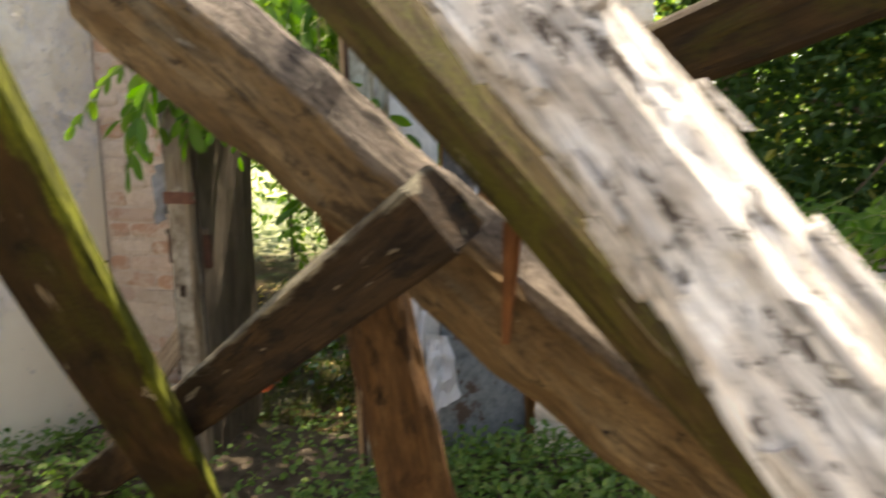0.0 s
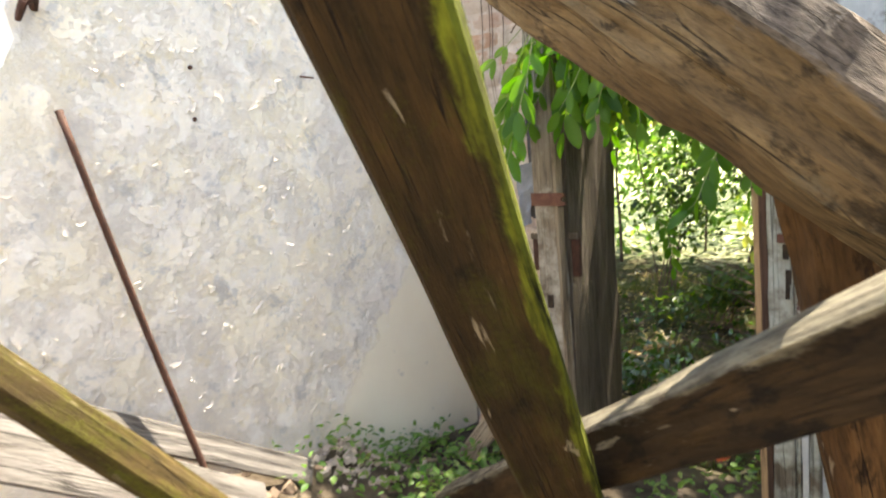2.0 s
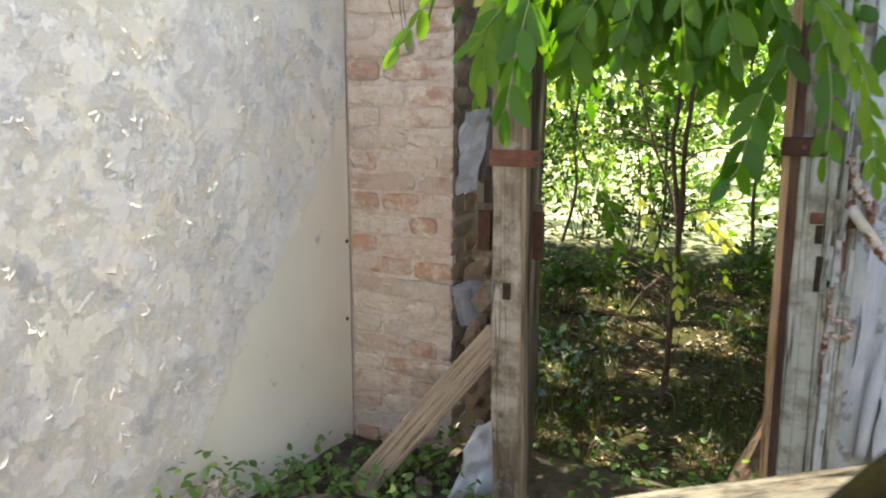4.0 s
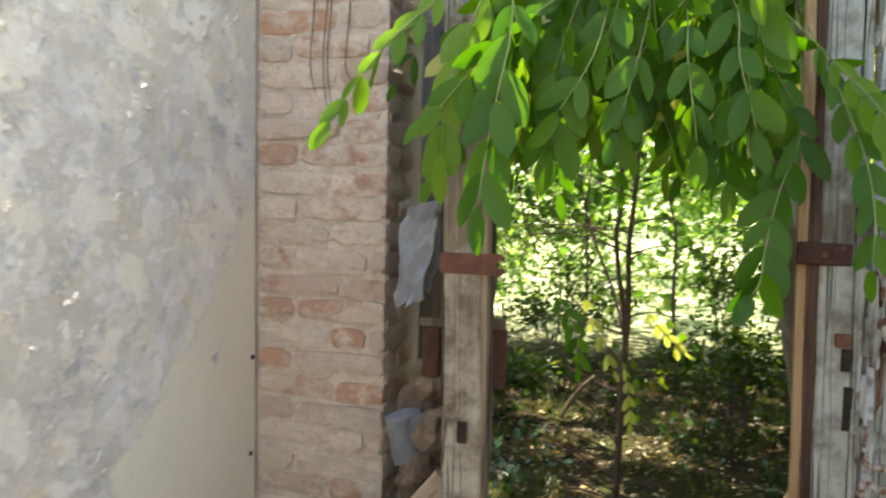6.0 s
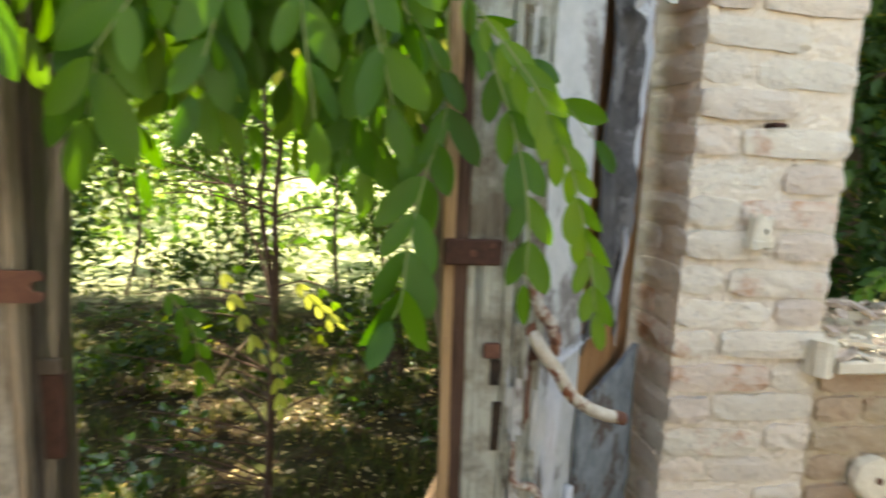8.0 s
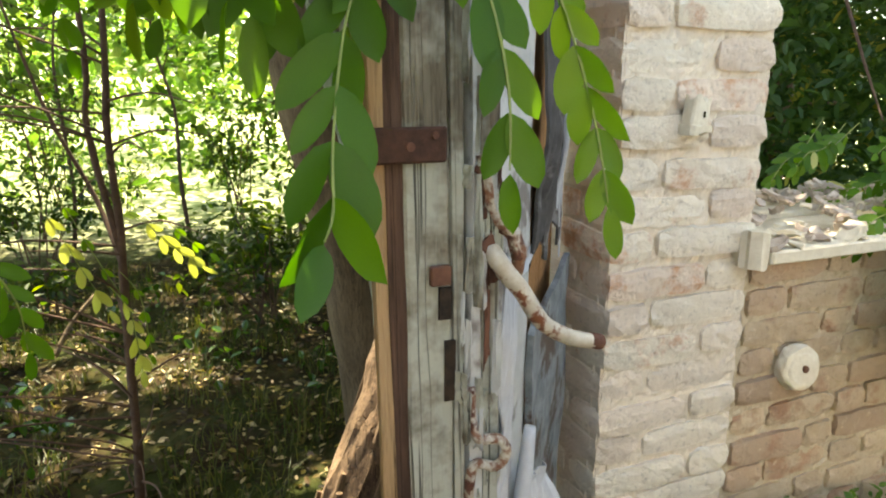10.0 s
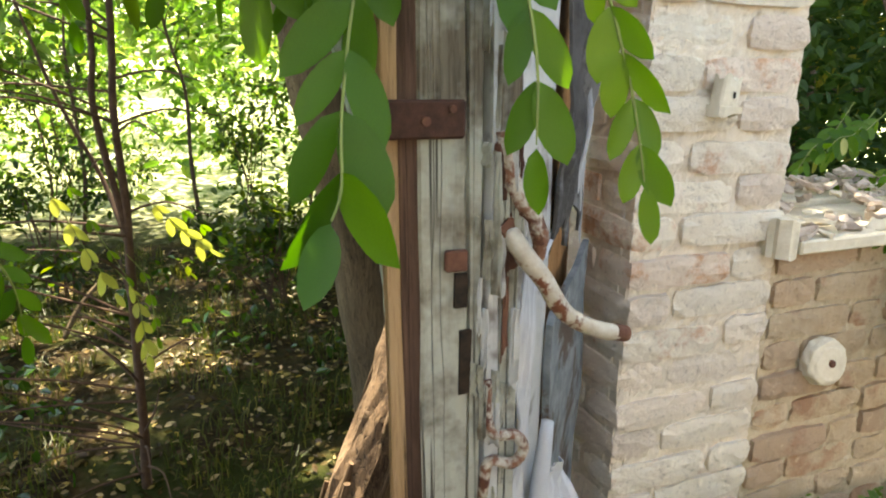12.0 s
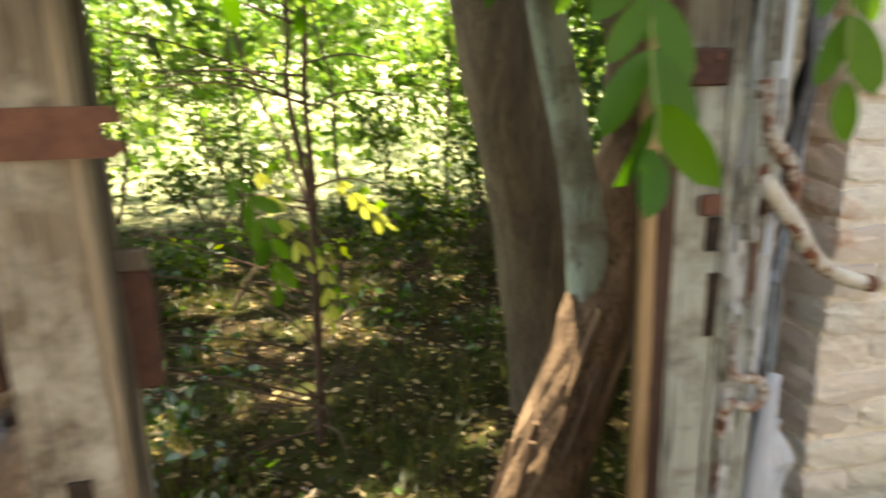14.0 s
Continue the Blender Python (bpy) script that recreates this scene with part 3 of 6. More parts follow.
def leaves(centres, size, rng, droop=0.4, spread=0.5, narrow=0.5, up=0.55):
    """Verts and faces of small folded leaves, one island each, near the given centres (n x 3)."""
    n = len(centres)
    yaw = rng.uniform(0, 2 * np.pi, n)
    pitch = rng.normal(-droop, spread, n)
    tilt = rng.normal(0, up, n)
    L = size * rng.uniform(0.65, 1.35, n)
    d = np.stack([np.cos(yaw) * np.cos(pitch), np.sin(yaw) * np.cos(pitch), np.sin(pitch)], 1)
    side = np.stack([-np.sin(yaw), np.cos(yaw), 0 * yaw], 1)
    upv = np.cross(d, side) * -1
    side = side * np.cos(tilt)[:, None] + upv * np.sin(tilt)[:, None]
    upv = np.cross(side, d) * -1
    W = (L * narrow * 0.5)[:, None]
    L = L[:, None]
    c = np.asarray(centres)
    lift = upv * W * 0.35
    p = np.stack([c, c + d * L * 0.35 + side * W + lift, c + d * L * 0.72 + side * W * 0.75 + lift, c + d * L,
                  c + d * L * 0.72 - side * W * 0.75 + lift, c + d * L * 0.35 - side * W + lift], 1).reshape(-1, 3)
    i = np.arange(n) * 6
    f = np.concatenate([np.stack([i, i + 1, i + 2, i + 3], 1), np.stack([i, i + 3, i + 4, i + 5], 1)])
    return p, f.tolist()


def clumps(rng, n, lo, hi, clump=0.25, per=14):
    """Points gathered round random twig ends inside a box."""
    k = max(1, n // per)
    base = rng.uniform(lo, hi, (k, 3))
    return (np.repeat(base, per, 0) + rng.normal(0, clump, (k * per, 3)))


def sun_gap(x, y, z, r):
    """Where the ray from the sun to a sunlit spot crosses the plane z = 0, and the gap's radius."""
    return x - SUN_DIR.x / SUN_DIR.z * z, y - SUN_DIR.y / SUN_DIR.z * z, r * 1.6


# Canopy holes placed by hand so that sun falls on these spots.
SUN_GAPS = [sun_gap(*g) for g in ((1.38, 2.88, -0.4, 0.15), (0.75, 2.40, -0.4, 0.16), (0.42, 2.43, -0.4, 0.10), (1.20, 1.14, -0.4, 0.08), (0.54, 1.68, -0.4, 0.12), (0.0, 1.45, -0.4, 0.12),
                                  (1.05, 0.22, -0.20, 0.11), (1.20, 0.30, 0.18, 0.08), (0.84, 1.15, 0.50, 0.10), (0.48, 1.0, 0.68, 0.07), (0.1, 2.9, -0.4, 0.15), (1.9, 2.2, -0.4, 0.15), (-0.5, 2.2, -0.4, 0.12))]


def with_gaps(c, seed, much=0.23, size=2.8):
    """Leaf places less those in the gaps of the canopy, which run along the sun's rays."""
    gx_ = c[:, 0] - SUN_DIR.x / SUN_DIR.z * c[:, 2]
    gy_ = c[:, 1] - SUN_DIR.y / SUN_DIR.z * c[:, 2]
    keep = []
    for a, b in zip(gx_, gy_):
        n = noise.noise(Vector((a * size, b * size, seed))) + 0.5 * noise.noise(Vector((a * size * 2.7, b * size * 2.7, seed)))
        near = min((math.hypot(a - x, (b - y) * 0.8) / r for x, y, r in SUN_GAPS))
        keep.append(n < much and near + 0.9 * noise.noise(Vector((a * 8, b * 8, 2))) > 1.0)
    return c[np.array(keep)]


# ---- ground ----
def ground_z(x, y):
    inside = 1 / (1 + math.exp(max(-30, min(30, (y - 0.25) * 9))))
    z = -0.40 + 0.27 * inside
    heap = math.exp(-((x + 0.45) / 0.55) ** 2) * (1 / (1 + math.exp(max(-30, min(30, (y + 1.15) * 5)))))
    z += inside * 0.34 * heap
    z -= 0.05 * inside * math.exp(-((x + 0.3) / 0.4) ** 2 - ((y + 0.1) / 0.4) ** 2)
    z += 0.10 * inside * math.exp(-((x - 1.7) / 0.5) ** 2 - ((y + 0.25) / 0.35) ** 2)
    z += 0.11 * math.exp(-((x + 0.33) / 0.16) ** 2 - ((y + 0.88) / 0.15) ** 2)
    near = math.exp(-(x * x + y * y) / 200)
    z += near * (0.030 * noise.noise(Vector((x * 1.7, y * 1.7, 3))) + 0.022 * noise.noise(Vector((x * 7, y * 7, 1))))
    far = max(0.0, math.hypot(x, y) - 12)
    return z + 0.012 * far * noise.noise(Vector((x * 0.05, y * 0.05, 7)))


def spaced(lo, a, b, hi, step, far):
    out = [-v for v in np.geomspace(max(0.3, abs(a)), abs(lo), far)[::-1]][:-1] if lo < a else []
    out += list(np.arange(a, b, step))
    return out + [b + v for v in np.geomspace(step, hi - b, far)]


gx, gy = spaced(-400, -2.0, 5.0, 400, 0.07, 16), spaced(-400, -4.5, 6.0, 400, 0.07, 18)
gv = [(x, y, ground_z(x, y)) for y in gy for x in gx]
w_ = len(gx)
gf = [(j * w_ + i, j * w_ + i + 1, (j + 1) * w_ + i + 1, (j + 1) * w_ + i) for j in range(len(gy) - 1) for i in range(w_ - 1)]


def ground_mat():
    m, nt, b = mat("ground_soil")
    v = coords(nt)
    n1, n2 = noise_tex(nt, v, 9, 7, 0.7), noise_tex(nt, v, 45, 6, 0.7)
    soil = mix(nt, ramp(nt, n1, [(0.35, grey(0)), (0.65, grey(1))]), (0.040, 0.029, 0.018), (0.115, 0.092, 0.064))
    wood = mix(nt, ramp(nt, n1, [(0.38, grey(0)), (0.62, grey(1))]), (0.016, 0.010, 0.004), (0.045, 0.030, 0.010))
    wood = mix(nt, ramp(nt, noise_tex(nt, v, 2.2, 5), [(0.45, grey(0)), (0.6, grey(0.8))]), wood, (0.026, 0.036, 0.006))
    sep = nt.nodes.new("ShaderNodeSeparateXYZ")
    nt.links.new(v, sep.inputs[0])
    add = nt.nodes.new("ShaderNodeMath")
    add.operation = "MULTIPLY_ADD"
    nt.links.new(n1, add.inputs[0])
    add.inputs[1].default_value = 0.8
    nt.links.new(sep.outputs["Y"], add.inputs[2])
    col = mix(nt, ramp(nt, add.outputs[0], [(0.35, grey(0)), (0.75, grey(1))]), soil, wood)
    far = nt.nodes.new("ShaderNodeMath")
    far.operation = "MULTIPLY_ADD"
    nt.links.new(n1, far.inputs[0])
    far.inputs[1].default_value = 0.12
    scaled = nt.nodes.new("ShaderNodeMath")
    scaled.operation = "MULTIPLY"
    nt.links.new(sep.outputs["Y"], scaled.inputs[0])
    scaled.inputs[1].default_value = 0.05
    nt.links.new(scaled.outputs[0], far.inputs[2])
    # Far meadow: bright sun patches are put into the ground colour.
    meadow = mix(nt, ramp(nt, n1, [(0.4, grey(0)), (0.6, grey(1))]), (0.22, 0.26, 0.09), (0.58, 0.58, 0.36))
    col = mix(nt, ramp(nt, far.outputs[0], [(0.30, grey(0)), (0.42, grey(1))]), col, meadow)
    col = mix(nt, ramp(nt, n2, [(0.3, grey(0.5)), (0.45, grey(0))]), col, (0.05, 0.04, 0.025))
    nt.links.new(col, b.inputs["Base Color"])
    b.inputs["Roughness"].default_value = 0.95
    b.inputs["Specular IOR Level"].default_value = 0.1
    bump(nt, b, n2, 0.8, 0.02)
    return m


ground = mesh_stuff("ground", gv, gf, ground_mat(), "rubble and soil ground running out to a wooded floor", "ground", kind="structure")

# ---- walls ----
NX0, NX1 = -0.417, 0.0          # brick beside the plaster
PX0, PX1 = 1.62, 2.02           # brick pier
SILL_Z = 0.655
WALL_D = 0.42
TOP = 2.5

wall_nl = empty("wall_north_left", "limewashed brick wall end beside the doorway, bricks showing", "wall", kind="structure")
part("mortar_core", bm_box((NX0 - 0.3, 0.022, -0.6), (NX1 - 0.012, WALL_D, TOP)), M_MORTAR, wall_nl)
wall_np = empty("wall_north_pier", "pale limewashed brick pier between doorway and window", "wall", kind="structure")
part("mortar_core", bm_box((PX0 + 0.012, 0.020, -0.6), (PX1 - 0.009, WALL_D, TOP)), M_MORTAR_R, wall_np)
wall_ns = empty("wall_north_sill", "bare brick wall under the window opening", "wall", kind="structure")
part("mortar_core", bm_box((PX1 - 0.012, 0.026, -0.6), (3.5, WALL_D, SILL_Z - 0.015)), M_MORTAR, wall_ns)


def slurry(parent, material, corner, u, v, nu, nv, inward, amp, seed):
    """Uneven lime smeared over the joints: a rough skin with its back sunk into the wall."""
    corner, u, v, inward = Vector(corner), Vector(u), Vector(v), Vector(inward)
    verts = []
    for layer in (0, 1):
        for j in range(nv + 1):
            for i in range(nu + 1):
                p = corner + u * (i / nu) + v * (j / nv)
                d = amp * (0.7 * noise.noise(p * 9 + Vector((seed, 0, 0))) + 0.7 * noise.noise(p * 37 + Vector((0, seed, 0))) + 0.8 * noise.noise(p * 95))
                verts.append(p + inward * (0.03 if layer else d))
    n = (nu + 1) * (nv + 1)
    faces = []
    for j in range(nv):
        for i in range(nu):
            a = j * (nu + 1) + i
            faces.append((a, a + 1, a + nu + 2, a + nu + 1))
            faces.append((n + a, n + a + nu + 1, n + a + nu + 2, n + a + 1))
    me = bpy.data.meshes.new("lime_skin")
    me.from_pydata([tuple(q) for q in verts], [], faces)
    me.materials.append(material)
    ob = new("lime_skin", me)
    ob.parent = parent


slurry(wall_nl, M_MORTAR, (NX0 + 0.004, 0.0115, -0.3), (0.409, 0, 0), (0, 0, 2.3), 46, 250, (0, 1, 0), 0.0045, 3)
slurry(wall_np, M_MORTAR_R, (PX0 + 0.004, 0.0115, -0.3), (0.392, 0, 0), (0, 0, 2.3), 46, 250, (0, 1, 0), 0.0050, 7)
slurry(wall_np, M_MORTAR_R, (PX0 + 0.008, 0.41, -0.3), (0, -0.40, 0), (0, 0, 2.3), 46, 250, (1, 0, 0), 0.004, 9)
slurry(wall_ns, M_MORTAR_S, (PX1 + 0.004, 0.019, -0.3), (1.2, 0, 0), (0, 0, SILL_Z + 0.27), 130, 100, (0, 1, 0), 0.0065, 12)
wall_nr = tagged(link("wall_north_right", bm_box((3.5, 0.0, -0.6), (4.4, WALL_D, TOP)), M_DARKMORTAR), "plain rendered wall beyond the window", "wall", kind="structure")

# plaster wall on the west side, with a broken upper edge towards the south
bm = bmesh.new()
outline = [(0.0, -0.6), (-4.4, -0.6), (-4.4, 1.1), (-2.6, 1.15), (-2.15, 1.32), (-1.98, 1.30), (-1.93, 1.40), (-1.86, 1.385), (-1.80, 1.45),
           (-1.765, 1.52), (-1.775, 1.60), (-1.74, 1.66), (-1.755, 1.78), (-1.70, 1.95), (-1.72, 2.2), (-1.66, TOP), (0.0, TOP)]
fr = [bm.verts.new((NX0, y, z)) for y, z in outline]
bk = [bm.verts.new((NX0 - 0.3, y, z)) for y, z in outline]
bm.faces.new(fr)
bm.faces.new(bk[::-1])
for k in range(len(fr)):
    q = (k + 1) % len(fr)
    bm.faces.new((fr[q], fr[k], bk[k], bk[q]))
bmesh.ops.recalc_face_normals(bm, faces=bm.faces)
wall_west = tagged(link("wall_west", bm, M_PLASTER), "wall with flaking layers of white, grey and cream limewash", "wall", kind="structure")
tagged(link("wall_south", bm_box((-0.717, -4.7, -0.6), (4.7, -4.4, 2.2)), M_LIMEWALL), "plain limewashed wall closing the ruin", "wall", kind="structure")
tagged(link("wall_east", bm_box((4.4, -4.4, -0.6), (4.7, WALL_D, 1.2)), M_LIMEWALL), "low broken limewashed wall", "wall", kind="structure")

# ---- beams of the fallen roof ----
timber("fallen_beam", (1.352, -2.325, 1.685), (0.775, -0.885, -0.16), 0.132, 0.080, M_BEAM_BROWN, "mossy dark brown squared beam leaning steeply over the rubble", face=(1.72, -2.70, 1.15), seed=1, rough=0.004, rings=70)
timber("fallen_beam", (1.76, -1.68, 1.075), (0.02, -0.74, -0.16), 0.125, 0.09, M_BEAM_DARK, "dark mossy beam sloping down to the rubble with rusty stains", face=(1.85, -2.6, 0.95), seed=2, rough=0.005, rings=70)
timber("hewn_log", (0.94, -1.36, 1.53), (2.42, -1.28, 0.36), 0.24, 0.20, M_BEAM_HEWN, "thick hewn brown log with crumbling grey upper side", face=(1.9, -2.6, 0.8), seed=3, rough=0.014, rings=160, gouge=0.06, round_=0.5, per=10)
timber("wooden_post", (1.335, -1.12, 1.15), (1.56, -1.00, -0.18), 0.150, 0.12, M_POST, "reddish rotten post standing under the log", "post", face=(1.9, -2.6, 0.6), seed=4, rough=0.010, rings=70, gouge=0.035, taper=1.25, round_=0.3)
timber("fallen_beam", (1.50, -1.56, 1.50), (2.32, -1.50, 0.60), 0.115, 0.115, M_BEAM_GREEN, "squared beam green with moss resting on another", roll=45, seed=5, rough=0.004, rings=60)
timber("bleached_trunk", (1.88, -2.00, 1.36), (2.42, -2.28, 0.70), 0.135, 0.125, M_BLEACHED, "sun-bleached trunk with pitted flaking bark", "log", roll=30, seed=6, rough=0.008, rings=200, gouge=0.03, round_=0.8, per=14, pit=0.003)
timber("fallen_beam", (1.96, -1.32, 1.28), (2.75, -1.70, 1.55), 0.14, 0.11, M_BEAM_BROWN, "short end of a brown roof beam", roll=20, seed=7, rough=0.005, rings=40)
timber("fallen_beam", (0.0, -2.10, 0.83), (0.085, -1.52, 0.12), 0.115, 0.10, M_BEAM_GREEN, "yellow-green mossy beam end lying against the rubble", roll=25, seed=8, rough=0.006, rings=50, round_=0.7)
for k, (x, y, z, r) in enumerate(((1.275, -1.41, 0.668, 0.020), (1.24, -1.40, 0.645, 0.013), (1.31, -1.425, 0.688, 0.012))):
    bm = bmesh.new()
    bmesh.ops.create_icosphere(bm, subdivisions=3, radius=r)
    for v in bm.verts:
        v.co = Vector((v.co.x * 1.5, v.co.y * 0.8, v.co.z)) * (1 + 0.6 * noise.noise(v.co * 70 + Vector((k * 5, 0, 0)))) + Vector((x, y, z))
    tagged(link("fungus", bm, M_FUNGUS), "small orange-red fungus on the underside of a beam", "fungus", group="fungi on the beam")
trunk_ob = [o for o in scene.objects if o.name == "bleached_trunk"][0]
rng = np.random.default_rng(29)
for k in range(70):
    a, z = rng.uniform(0, 6.283), rng.uniform(0.02, 0.80)
    L, w = rng.uniform(0.03, 0.10), rng.uniform(0.008, 0.022)
    r = 0.058 + rng.uniform(0, 0.007)
    plate = part("bark_plate", bm_timber(L, w, 0.007, rough=0.003, rings=6, seed=k, round_=0.6, gouge=0.01, splinter=0.01), M_BLEACHED, trunk_ob)
    plate.matrix_local = Matrix.Rotation(a, 4, "Z") @ Matrix.Translation((0, r, z)) @ Matrix.Rotation(radians(rng.uniform(-3, 6)), 4, "X")
rod = tagged(link("iron_rod", bm_tube([(-0.395, -1.69, 1.33), (-0.30, -1.58, 0.69), (-0.15, -1.48, 0.05)], [0.011, 0.011, 0.011], 10, rough=0.1), M_RUST, smooth=True), "rusty iron rod leaning against the flaking wall", "rod")
timber("grey_plank", (-0.27, -1.10, 0.055), (-0.31, -2.05, 0.66), 0.085, 0.024, M_PLANK, "weathered grey plank with a rotten end on the rubble", "plank", face=(1.6, -2.0, 1.6), seed=9, rough=0.004, splinter=0.03)
timber("grey_plank", (-0.13, -1.38, 0.10), (-0.18, -2.5, 0.86), 0.14, 0.025, M_PLANK, "broad weathered plank lying on the rubble", "plank", face=(1.6, -2.0, 1.5), seed=10, rough=0.004, splinter=0.02)

timber("wood_splinter", (1.812, -1.452, 1.03), (1.802, -1.447, 0.80), 0.020, 0.012, M_SPLINTER, "torn orange-brown splinter hanging on the hewn log", "splinter", face=(2.0, -2.6, 1.0), seed=15, rough=0.006, splinter=0.02, taper=0.6)

# ---- door frame ----
frame_l = empty("door_frame_left", "left stile of a rotten door frame in flaking grey paint", "door frame")


def board(name, lo, hi, material, parent, label="", seed=0, rough=0.0025, gouge=0.0, lean=(0, 0)):
    """An upright board between two corners, leaning by (dx, dy) from foot to top."""
    w, d, length = hi[0] - lo[0], hi[1] - lo[1], hi[2] - lo[2]
    ob = part(name, bm_timber(length, w, d, rough=rough, rings=44, round_=0.12, seed=seed, gouge=gouge), material, parent, label)
    c = Vector(((lo[0] + hi[0]) / 2, (lo[1] + hi[1]) / 2, lo[2]))
    ob.matrix_world = axis_matrix(c, c + Vector((lean[0], lean[1], length)))
    q = ob.matrix_world.to_3x3() @ Vector((1, 0, 0))
    ob.matrix_world = ob.matrix_world @ Matrix.Rotation(-math.atan2(q.y, q.x), 4, "Z")
    return ob


board("stile", (0.325, -0.47, -0.15), (0.408, -0.405, 2.05), M_FRAME_TAN, frame_l, seed=21, gouge=0.012, lean=(-0.04, 0))
board("outer_bead", (0.408, -0.468, -0.15), (0.418, -0.43, 2.05), M_BRACE, frame_l, "thin tan wooden bead", seed=22, lean=(-0.04, 0))
def plan_board(name, a, b, thick, z0, z1, material, parent, label="", **kw):
    """An upright board whose width runs in plan from a to b."""
    a, b = Vector((*a, z0)), Vector((*b, z0))
    ob = part(name, bm_timber(z1 - z0, (b - a).length, thick, rings=60, round_=0.12, **kw), material, parent, label)
    x = (b - a).normalized()
    ob.matrix_world = Matrix.Translation((a + b) / 2) @ Matrix((x, Vector((0, 0, 1)).cross(x), Vector((0, 0, 1)))).transposed().to_4x4()
    return ob


plan_board("lining_board", (0.388, -0.403), (0.252, 0.17), 0.03, -0.15, 2.05, M_FRAME_DARK, frame_l, "deep dark weathered lining board", seed=23, rough=0.005, gouge=0.016, per=12)
bm = bmesh.new()
outline = [(0.302, 0.925), (0.430, 0.925), (0.437, 0.931), (0.437, 0.938), (0.424, 0.940), (0.419, 0.947), (0.424, 0.954), (0.437, 0.955), (0.437, 0.961), (0.430, 0.968), (0.302, 0.968)]
front, rear = [[bm.verts.new((x, y, z)) for x, z in outline] for y in (-0.478, -0.471)]
bm.faces.new(front), bm.faces.new(rear[::-1])
for k in range(len(outline)):
    q = (k + 1) % len(outline)
    bm.faces.new((front[k], rear[k], rear[q], front[q]))
bmesh.ops.recalc_face_normals(bm, faces=bm.faces)
part("strap_hinge", bm, M_RUST2, frame_l, "rusty iron hinge strap with a forked end")
part("hinge_plate", bm_box((0.235, -0.40, 0.795), (0.30, -0.388, 0.815), 0.002), M_FRAME_DARK, frame_l)
part("hinge_post", bm_box((0.240, -0.395, 0.68), (0.280, -0.375, 0.795), 0.003), M_RUST, frame_l, "rusty iron hinge pin block")
part("hinge_plate", bm_box((0.375, -0.40, 0.80), (0.428, -0.388, 0.823), 0.002), M_FRAME_DARK, frame_l)
part("hinge_post", bm_box((0.388, -0.395, 0.668), (0.428, -0.372, 0.80), 0.003), M_RUST, frame_l, "rusty iron hinge pin block")
# Thin block on the surface, its black standing for a recess in shade.
part("lock_recess", bm_box((0.345, -0.4745, 0.57), (0.366, -0.4695, 0.615)), M_HOLE_SHADE, frame_l, "near-black block painted as the shade in a bolt recess")

frame_r = empty("door_frame_right", "right stile of a rotten door frame in flaking grey-white paint", "door frame")
board("stile", (1.056, -0.37, -0.15), (1.118, -0.30, 2.05), M_FRAME, frame_r, seed=31, gouge=0.010, lean=(-0.055, 0))
board("moulding", (1.119, -0.372, -0.15), (1.133, -0.32, 2.05), M_FRAME, frame_r, seed=32, lean=(-0.055, 0))
board("batten", (1.018, -0.365, -0.15), (1.040, -0.345, 2.05), M_BATTEN, frame_r, "thin bare wooden batten", seed=33, lean=(-0.055, 0))
board("rebate", (1.036, -0.366, -0.15), (1.056, -0.31, 2.05), M_REBATE, frame_r, "dark rebate", seed=34, lean=(-0.055, 0))
board("inner_moulding", (1.136, -0.374, -0.15), (1.152, -0.335, 2.05), M_WHITEPAINT, frame_r, "white paint peeling off a moulding", seed=35, gouge=0.008, lean=(-0.04, 0))
board("lock_rail", (1.153, -0.372, -0.15), (1.182, -0.330, 2.05), M_FRAME, frame_r, seed=36, gouge=0.008, lean=(-0.045, 0))
part("strap_hinge", bm_box((0.985, -0.381, 0.968), (1.082, -0.373, 1.011), 0.003), M_RUST, frame_r, "dark rusty hinge strap")
part("screw", bm_tube([(1.034, -0.3835, 0.988), (1.034, -0.3805, 0.988)], [0.0055, 0.006], 10), M_RUST2, frame_r)
part("screw", bm_tube([(1.065, -0.3835, 1.001), (1.065, -0.3805, 1.001)], [0.0045, 0.005], 10), M_RUST2, frame_r)
part("rust_plate", bm_box((1.062, -0.379, 0.812), (1.090, -0.370, 0.838), 0.002), M_RUST2, frame_r)
# Both slots are raised blocks with the shade of a hole painted on.
part("bolt_slot", bm_box((1.076, -0.374, 0.765), (1.092, -0.3685, 0.808)), M_HOLE_SHADE, frame_r)
part("mortise_slot", bm_box((1.084, -0.3745, 0.650), (1.099, -0.3685, 0.735)), M_HOLE_SHADE, frame_r, "near-black block painted as the shade in a lock mortise")
handle = part("handle", bm_tube([(1.146, -0.376, 0.855), (1.149, -0.385, 0.844), (1.163, -0.39, 0.823), (1.186, -0.395, 0.794), (1.210, -0.40, 0.756), (1.242, -0.40, 0.733), (1.274, -0.40, 0.720), (1.306, -0.40, 0.712)],
              [0.010, 0.0125, 0.0125, 0.012, 0.0115, 0.011, 0.011, 0.0105], 12, rough=0.06), M_PIPE, frame_r, "bent iron handle with chipped cream paint", True)
part("handle_bracket", bm_tube([(1.132, -0.374, 0.975), (1.140, -0.378, 0.93), (1.152, -0.382, 0.897), (1.172, -0.386, 0.872), (1.182, -0.386, 0.846), (1.180, -0.380, 0.815)],
     [0.008, 0.0095, 0.010, 0.0105, 0.010, 0.008], 12, rough=0.45), M_PIPE_RUST, frame_r, "rusty bent bracket with flaking cream paint", True)
